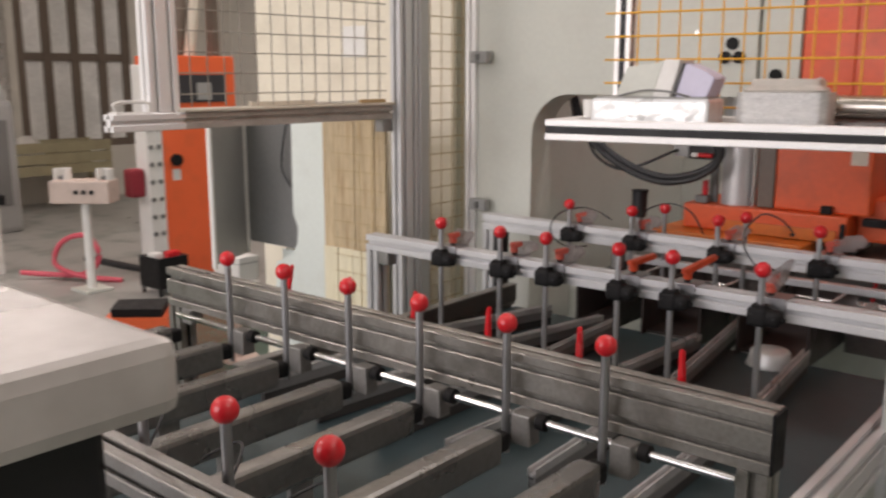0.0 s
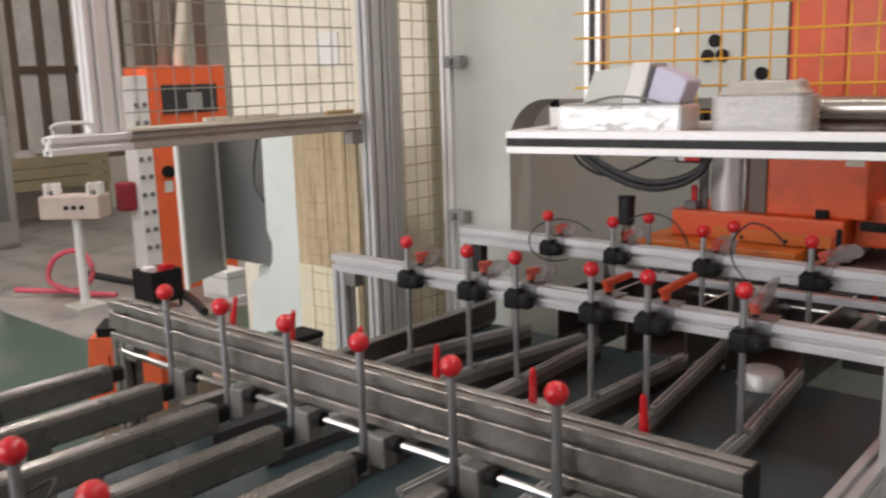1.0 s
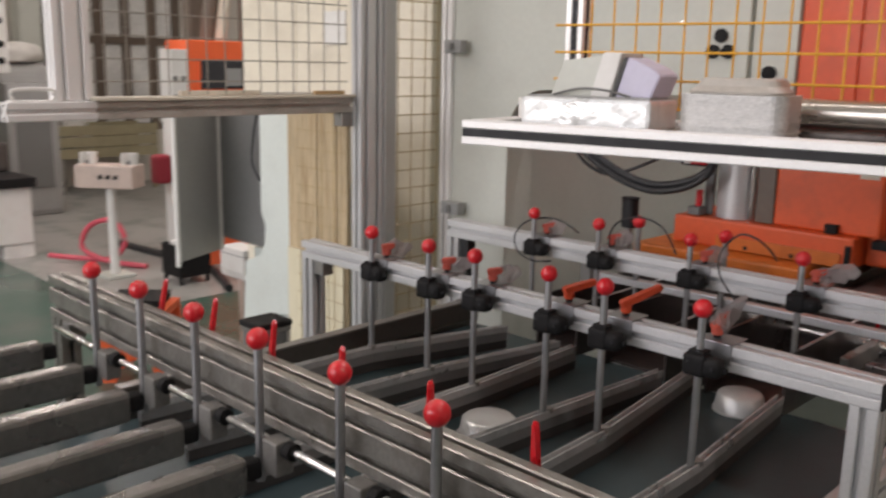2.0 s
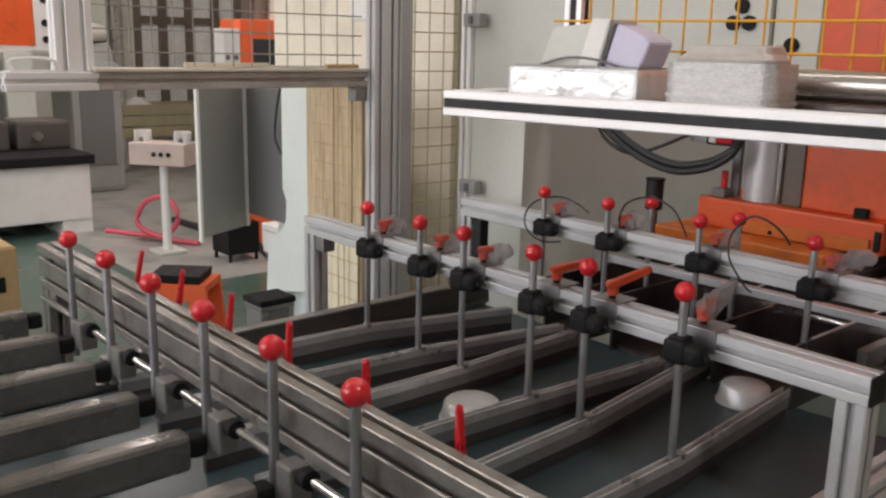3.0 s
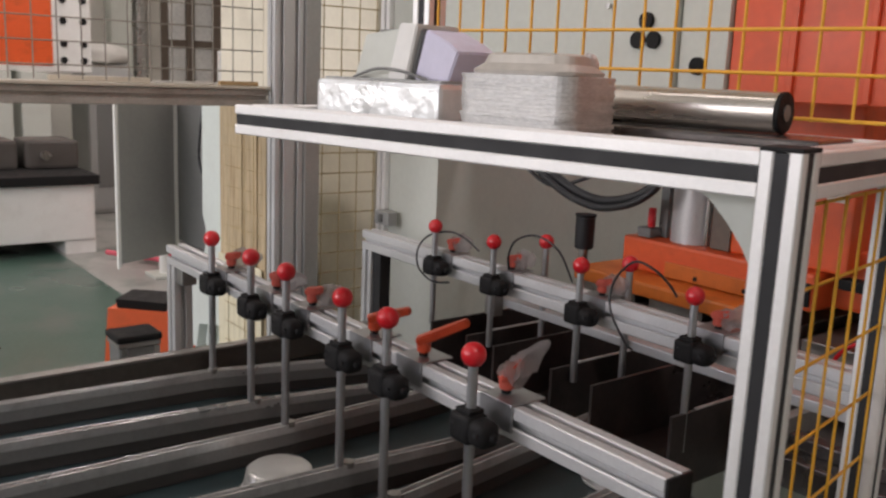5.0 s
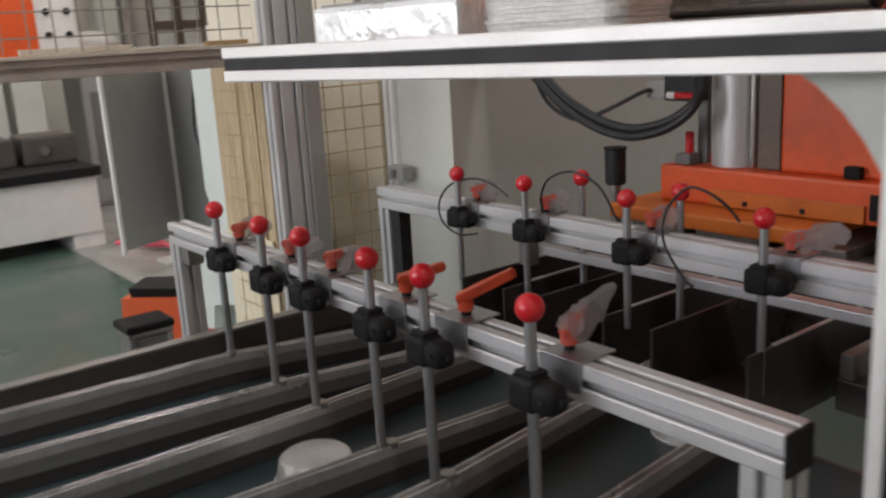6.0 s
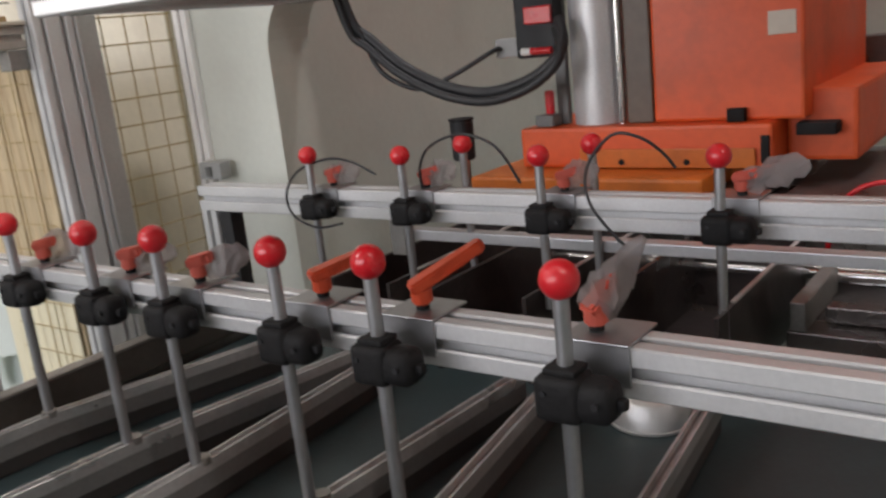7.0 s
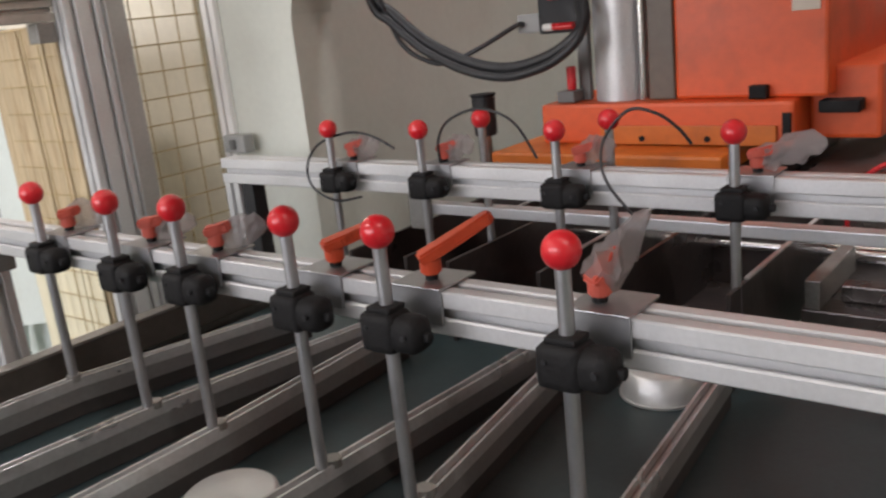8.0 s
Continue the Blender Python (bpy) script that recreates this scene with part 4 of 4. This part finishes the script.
for tx in (0.04, 0.24):
    part("air_tube", tube([(tx - 0.06, 0.835, 1.07), (tx - 0.045, 0.82, 1.16), (tx, 0.82, 1.205), (tx + 0.06, 0.825, 1.195), (tx + 0.085, 0.83, 1.09)], 0.004, 8), RED, ld, "red air tube", True)
    part("tube_nut", cyl((tx + 0.085, 0.84, 1.083), (tx + 0.085, 0.84, 1.0995), 0.010, seg=12), WHITE, ld)

jar = thing("oil_cup", (-0.785, 1.0, 1.05), "small dark oil cup on a thin post beside the die", "oil cup")
part("post", cyl((-0.785, 1.015, 1.0505), (-0.785, 1.015, 1.205), 0.012, seg=14), STEEL, jar)
part("cup", cyl((-0.785, 1.015, 1.2052), (-0.785, 1.015, 1.288), 0.024, 0.025, seg=20, bevel=0.003), SLOT, jar)
part("cup_rim", cyl((-0.785, 1.015, 1.2882), (-0.785, 1.015, 1.293), 0.027, seg=20), BLACK, jar)

hose = [(-0.955, 0.86, 1.63), (-0.933, 0.88, 1.506), (-0.899, 0.89, 1.469), (-0.83, 0.90, 1.41), (-0.734, 0.90, 1.366), (-0.647, 0.90, 1.349), (-0.575, 0.90, 1.358), (-0.518, 0.905, 1.381), (-0.482, 0.92, 1.42), (-0.50, 0.948, 1.47)]
for r, dz, dy in ((0.0105, 0.006, 0.0), (0.0085, -0.010, -0.012)):
    solid("hydraulic_hose", tube([(x, y + dy, z + dz) for x, y, z in hose], r, 12), RUBBER, "sagging black hydraulic hose at the slide", "hose", "hoses at the press slide", smooth=True)
thin = [(-0.935, 0.85, 1.60), (-0.907, 0.88, 1.47), (-0.878, 0.89, 1.407), (-0.821, 0.90, 1.373), (-0.769, 0.90, 1.372), (-0.702, 0.91, 1.396), (-0.645, 0.945, 1.428), (-0.640, 0.9645, 1.43)]
solid("signal_cable", tube(thin, 0.0048, 10), RUBBER, "thin black cable looping to the valve plug", "cable", smooth=True)

# ---- side cabinet at the conveyor's start ----
sc = thing("side_cabinet", (0.1, -1.55, 0), "dark cabinet with a rounded white top beside the conveyor", "cabinet")
part("top", box(-0.15, 0.273, -1.80, -1.373, 1.520, 1.552, 0.007), TOPGREY, sc, "white rounded top")
part("body", box(-0.14, 0.25, -1.79, -1.395, 0.02, 1.5195, 0.004), SLOT, sc)
part("slot", box(0.19, 0.203, -1.44, -1.425, 1.5521, 1.5528), BLACK, sc)

# ---- far side of the hall ----
PINKISH = mat("pale_rose_paint", (0.60, 0.48, 0.42), 0.5, 0, 0.08, 4, 60, 0.03, dirt=(0.3, 0.24, 0.2), dirt_amount=0.3)
stand = thing("control_stand", (-5.9, 1.8, 0), "pale two-hand control box on a slim pedestal", "control stand")
part("base", box(-6.02, -5.78, 1.70, 1.92, 0.004, 0.03, 0.008), PALE, stand)
part("pole", cyl((-5.9, 1.81, 0.03), (-5.9, 1.81, 0.70), 0.035, seg=18), WHITE, stand, smooth=True)
rot = Euler((0, 0, rz(38))).to_matrix().to_4x4()
cb = part("control_box", box(-6.13, -5.67, 1.70, 1.92, 0.701, 0.875, 0.012, turn=rot), PINKISH, stand)
for k in (-1, 0, 1):
    p = Vector((-5.9, 1.81, 0.77)) + rot @ Vector((0.04 + 0.06 * k, -0.1102, 0.02))
    q = Vector((-5.9, 1.81, 0.77)) + rot @ Vector((0.04 + 0.06 * k, -0.118, 0.02))
    part("button", cyl(p, q, 0.018, seg=16), BLACK, cb)
for k in (-1, 1):
    c = Vector((-5.9, 1.81, 0.0)) + rot @ Vector((0.165 * k, 0, 0))
    ring = [(0.065 * math.cos(rz(a)), 0.065 * math.sin(rz(a))) for a in range(-60, 241, 20)] + [(0.048 * math.cos(rz(a)), 0.048 * math.sin(rz(a))) for a in range(240, -61, -20)]
    part("button_shroud", prism(ring, lambda p, q, d, c=c: c + rot @ Vector((p, q, 0.8755 + d)), 0.085), WHITE, cb, "open white button guard")
    part("palm_button", cyl((c.x, c.y, 0.8755), (c.x, c.y, 0.905), 0.03, seg=16, bevel=0.008), DARKGREY, cb)
hose_pts = [(-6.5, 1.9, 0.35), (-6.35, 2.1, 0.32), (-6.1, 2.25, 0.34), (-5.95, 2.3, 0.5), (-6.05, 2.25, 0.66), (-6.25, 2.15, 0.6), (-6.3, 2.1, 0.42), (-6.1, 2.2, 0.33), (-5.8, 2.4, 0.3)]
solid("air_hose", tube([(x - 0.18, y - 0.29, z - 0.28) for x, y, z in hose_pts], 0.022, 10), PINK, "coiled pink air hose on the floor", "hose", smooth=True)

mc = thing("orange_machine", (-5.95, 2.7, 0), "orange machine cabinet with a white perforated side", "machine")
part("body", box(-6.1, -5.75, 2.33, 3.05, 0.0, 1.815, 0.012), ORANGE_CAB, mc)
ws = part("white_side", box(-5.93, -5.752, 2.185, 2.326, 0.02, 1.74, 0.008), WHITE, mc, "white side with vent holes")
part("window", box(-5.7495, -5.738, 2.43, 2.95, 1.44, 1.665, 0.004), GLASSDARK, mc, "dark inspection window")
part("window_frame", box(-5.7495, -5.735, 2.41, 2.4295, 1.42, 1.685, 0.003), ORANGE_CAB, mc)
part("gauge", box(-5.7375, -5.73, 2.66, 2.80, 1.46, 1.60, 0.006), MIDGREY, mc, "grey gauge behind the window")
part("knob", cyl((-5.7495, 2.43, 0.985), (-5.71, 2.43, 0.985), 0.048, seg=18), BLACK, mc)
part("tag", box(-5.7495, -5.743, 2.40, 2.47, 0.82, 0.91), WHITE, mc)
for k in range(9):
    for j in range(2):
        part("vent_hole", cyl((-5.7515, 2.215 + 0.07 * j, 0.40 + 0.14 * k), (-5.744, 2.215 + 0.07 * j, 0.40 + 0.14 * k), 0.02, seg=12), DARKGREY, ws)
part("red_box", box(-5.93, -5.80, 2.06, 2.1845, 0.70, 0.93, 0.03), MAROON, mc, "small maroon side box")
part("hood_pipe", cyl((-5.95, 2.62, 1.816), (-5.88, 2.72, 2.75), 0.06, seg=16), BROWN, mc, smooth=True)
part("hood_pipe", cyl((-5.85, 2.68, 1.816), (-5.78, 2.80, 2.75), 0.045, seg=16), CREAM, mc, smooth=True)
part("column", box(-6.0, -5.9, 2.95, 3.02, 1.816, 2.8, 0.006), BROWN, mc)

mc.location.y += 0.09

p2 = thing("far_press", (-8.0, 1.1, 0), "cream machine with black table, motors and orange head", "machine")
part("base", box(-8.9, -7.0, 0.5, 1.63, 0.12, 0.60, 0.02), WHITE, p2)
for fy in (0.5, 1.38):
    part("foot", box(-8.2, -7.02, fy, fy + 0.25, 0.0, 0.119), WHITE, p2)
part("worktop", box(-8.92, -6.95, 0.46, 1.66, 0.601, 0.68, 0.008), BLACK, p2)
for my in (0.70, 1.205):
    mo = part("motor", box(-7.95, -7.5, my, my + 0.445, 0.681, 0.93, 0.03), MOTOR, p2, "dark boxy motor")
    part("motor_shaft", cyl((-7.5, my + 0.16, 0.8), (-7.45, my + 0.16, 0.8), 0.04, seg=14), STEEL, mo)
for cy in (0.55, 1.08, 1.42):
    part("column", box(-8.9, -8.5, cy, cy + 0.26, 0.681, 1.5, 0.01), PALE, p2)
hd = part("head", box(-9.3, -8.65, 0.2, 2.13, 1.50, 3.1, 0.02), WHITE, p2)
part("orange_panel", box(-8.6495, -8.63, 1.15, 1.755, 1.56, 2.9, 0.01), ORANGE, hd)
for hy in (0.80, 1.03, 1.86, 2.05):
    for hz in (1.62, 1.78, 2.0, 2.2):
        part("hole", cyl((-8.6495, hy, hz), (-8.635, hy, hz), 0.034, seg=12), BLACK, hd)

stool = thing("step_stool", (-3.7, 0.85, 0), "orange plastic step stool with a black tray on top", "stool")
SR = Matrix.Translation((-3.68, 0.92, 0)) @ Euler((0, 0, rz(45))).to_matrix().to_4x4()
for yy in (-0.13, 0.10):
    bm = bmesh.new()
    for outline in ([(-0.20, 0.0), (-0.165, 0.40), (-0.075, 0.40), (-0.075, 0.13), (-0.11, 0.0)], [(0.20, 0.0), (0.11, 0.0), (0.075, 0.13), (0.075, 0.40), (0.165, 0.40)], [(-0.075, 0.31), (-0.075, 0.40), (0.075, 0.40), (0.075, 0.31)], [(-0.075, 0.13), (-0.075, 0.185), (0.075, 0.185), (0.075, 0.13)]):
        piece = bpy.data.meshes.new("piece")
        one = prism(outline, lambda p, q, d, yy=yy: SR @ Vector((p, yy + d, q)), 0.03)
        one.to_mesh(piece)
        one.free()
        bm.from_mesh(piece)
        bpy.data.meshes.remove(piece)
    part("side_frame", bm, ORANGE_CAB, stool)
part("step", prism([(-0.165, -0.0999), (0.165, -0.0999), (0.165, 0.0999), (-0.165, 0.0999)], lambda p, q, d: SR @ Vector((p, q, 0.36 + d)), 0.04), ORANGE_CAB, stool)
part("tray", prism([(-0.125, -0.11), (0.135, -0.12), (0.12, 0.11), (-0.14, 0.10)], lambda p, q, d: SR @ Vector((p * (1 + d), q * (1 + d), 0.401 + d)), 0.045), BLACK, stool, "black rubber tray")
trol = thing("low_trolley", (-3.15, -0.36, 0), "low dark trolley carrying a cardboard box", "trolley")
part("deck", box(-3.42, -2.88, -0.62, -0.09, 0.455, 0.485, 0.004), DARKGREY, trol)
for tx_ in (-3.38, -2.94):
    for ty_ in (-0.58, -0.15):
        part("leg", box(tx_ - 0.015, tx_ + 0.015, ty_ - 0.015, ty_ + 0.015, 0.0, 0.454), DARKGREY, trol)
card = thing("cardboard_box", (-3.15, -0.36, 0.486), "plain cardboard box with a dark hand hole", "box")
part("carton", box(-3.40, -2.893, -0.60, -0.10, 0.486, 0.85, 0.006), CARD, card)
part("flap", box(-3.39, -2.90, -0.59, -0.11, 0.8505, 0.855), CARD, card)
part("hand_hole", box(-2.8929, -2.889, -0.23, -0.15, 0.68, 0.74, 0.001), BLACK, card)
duct = [(-7.0, 2.35, 0.03), (-6.4, 2.4, 0.03), (-5.6, 2.45, 0.03), (-4.9, 2.2, 0.03)]
solid("floor_cable", tube(duct, 0.03, 10), RUBBER, "thick black cable lying on the floor", "cable", smooth=True)

gm = thing("grey_machine", (-9.35, 2.45, 0), "grey machine body with a rounded shoulder", "machine")
part("body", box(-9.7, -9.0, 2.18, 2.72, 0.0, 1.40, 0.06), MIDGREY, gm)
part("shoulder", cyl((-9.4, 2.2, 1.36), (-9.4, 2.7, 1.36), 0.27, seg=32), MIDGREY, gm)
part("door", box(-8.998, -8.985, 2.26, 2.62, 0.3, 1.2, 0.006), DARKGREY, gm)


def sack(x, y, z, lx, ly, h, seed, label):
    bm = bmesh.new()
    bmesh.ops.create_uvsphere(bm, u_segments=24, v_segments=14, radius=1)
    for v in bm.verts:
        n = noise.noise(v.co * 1.7 + Vector((seed, 0, 0))) * 0.22
        v.co = Vector((x + v.co.x * lx * (1 + n), y + v.co.y * ly * (1 + n), z + max(v.co.z, -0.55) * h * (1 + n) + 0.55 * h))
    return solid("sack", bm, SACK, label, "sack", smooth=True)


SACK = mat("woven_sack", (0.62, 0.60, 0.56), 0.8, 0, 0.12, 5, 70, 0.2)
sack(-9.4, 2.45, 1.61, 0.22, 0.30, 0.13, 3, "pale woven sack slumped on the grey machine")
solid("flue_pipe", cyl((-10.4, 3.2, 0), (-10.4, 3.2, 3.4), 0.11, seg=24), STEEL, "bright steel flue pipe", "pipe", smooth=True)
for cx_, cy_, w_, m_, lb in ((-7.6, 3.55, 0.08, BROWN, "brown painted steel column"), (-10.2, 2.9, 0.12, PALE, "pale steel column")):
    col = thing("steel_column", (cx_, cy_, 0), lb, "column", "steel columns in the hall")
    part("shaft", profile("z", 0.02, 4.79, cx_, cy_, 2 * w_, 2 * w_), m_, col)
    part("base_plate", box(cx_ - w_ - 0.05, cx_ + w_ + 0.05, cy_ - w_ - 0.05, cy_ + w_ + 0.05, 0, 0.02), DARKGREY, col)
crate = thing("wooden_crate", (-10.55, 3.75, 0.004), "olive wooden crate on legs by the window", "crate")
for k in range(3):
    part("board", box(-10.85, -10.82, 3.1, 4.5, 0.44 + 0.14 * k, 0.565 + 0.14 * k, 0.004), OLIVE, crate)
    part("front_board", box(-10.30, -10.27, 3.1, 4.5, 0.44 + 0.14 * k, 0.565 + 0.14 * k, 0.004), OLIVE, crate)
for xx in (-10.8199, -10.3401):
    for yy in (3.12, 4.44):
        part("post", box(xx, xx + 0.04, yy, yy + 0.05, 0.004, 0.85, 0.003), OLIVE, crate)
part("crate_floor", box(-10.77, -10.345, 3.18, 4.43, 0.44, 0.46), OLIVE, crate)
sack(-10.55, 3.5, 0.46, 0.18, 0.25, 0.30, 5, "pale woven sack standing in the crate")
wc = thing("white_box", (-3.61, 1.5, 0), "small white box on a slim bracketed stand", "box stand")
part("box_body", box(-3.73, -3.49, 1.43, 1.57, 0.50, 0.64, 0.008), WHITE, wc)
part("lid_seam", box(-3.732, -3.488, 1.428, 1.572, 0.60, 0.605), MIDGREY, wc)
part("bracket", box(-3.77, -3.45, 1.46, 1.54, 0.46, 0.4995, 0.004), WHITE, wc)
part("post", cyl((-3.61, 1.5, 0.024), (-3.61, 1.5, 0.4595), 0.025, seg=14), PINKISH, wc)
part("foot", cyl((-3.61, 1.5, 0.0), (-3.61, 1.5, 0.024), 0.11, seg=20, bevel=0.004), PINKISH, wc)
bs = thing("floor_basket", (-5.41, 2.15, 0), "black open basket on the floor with red and white scraps", "basket")
for a, b, c, d in ((-5.55, -5.28, 2.02, 2.04), (-5.55, -5.28, 2.26, 2.28), (-5.55, -5.53, 2.0402, 2.2598), (-5.30, -5.28, 2.0402, 2.2598)):
    part("side", box(a, b, c, d, 0.06, 0.30, 0.005), BLACK, bs)
part("bottom", box(-5.5298, -5.3002, 2.0402, 2.2598, 0.06, 0.08), BLACK, bs)
for tx_ in (-5.53, -5.30):
    for ty_ in (2.04, 2.26):
        part("foot", cyl((tx_, ty_, 0.004), (tx_, ty_, 0.0598), 0.014, seg=10), BLACK, bs)
part("red_scrap", box(-5.40, -5.32, 2.14, 2.25, 0.0805, 0.335, 0.02), RED, bs, "red plastic scrap")
part("white_scrap", box(-5.51, -5.41, 2.06, 2.16, 0.0805, 0.32, 0.025), WHITE, bs, "white plastic scrap")
for k, (y0, y1, h, m_) in enumerate(((0.02, 0.30, 0.006, WHITE), (-0.12, 0.10, 0.012, CREAM), (0.26, 0.36, 0.01, CARD))):
    solid("loose_strip", box(-1.335 + 0.018 * k, -1.322 + 0.018 * k, y0, y1, 1.5765, 1.5765 + h, 0.002), m_, "loose pale strip lying on the beam ledge", "strip", "strips on the beam ledge")
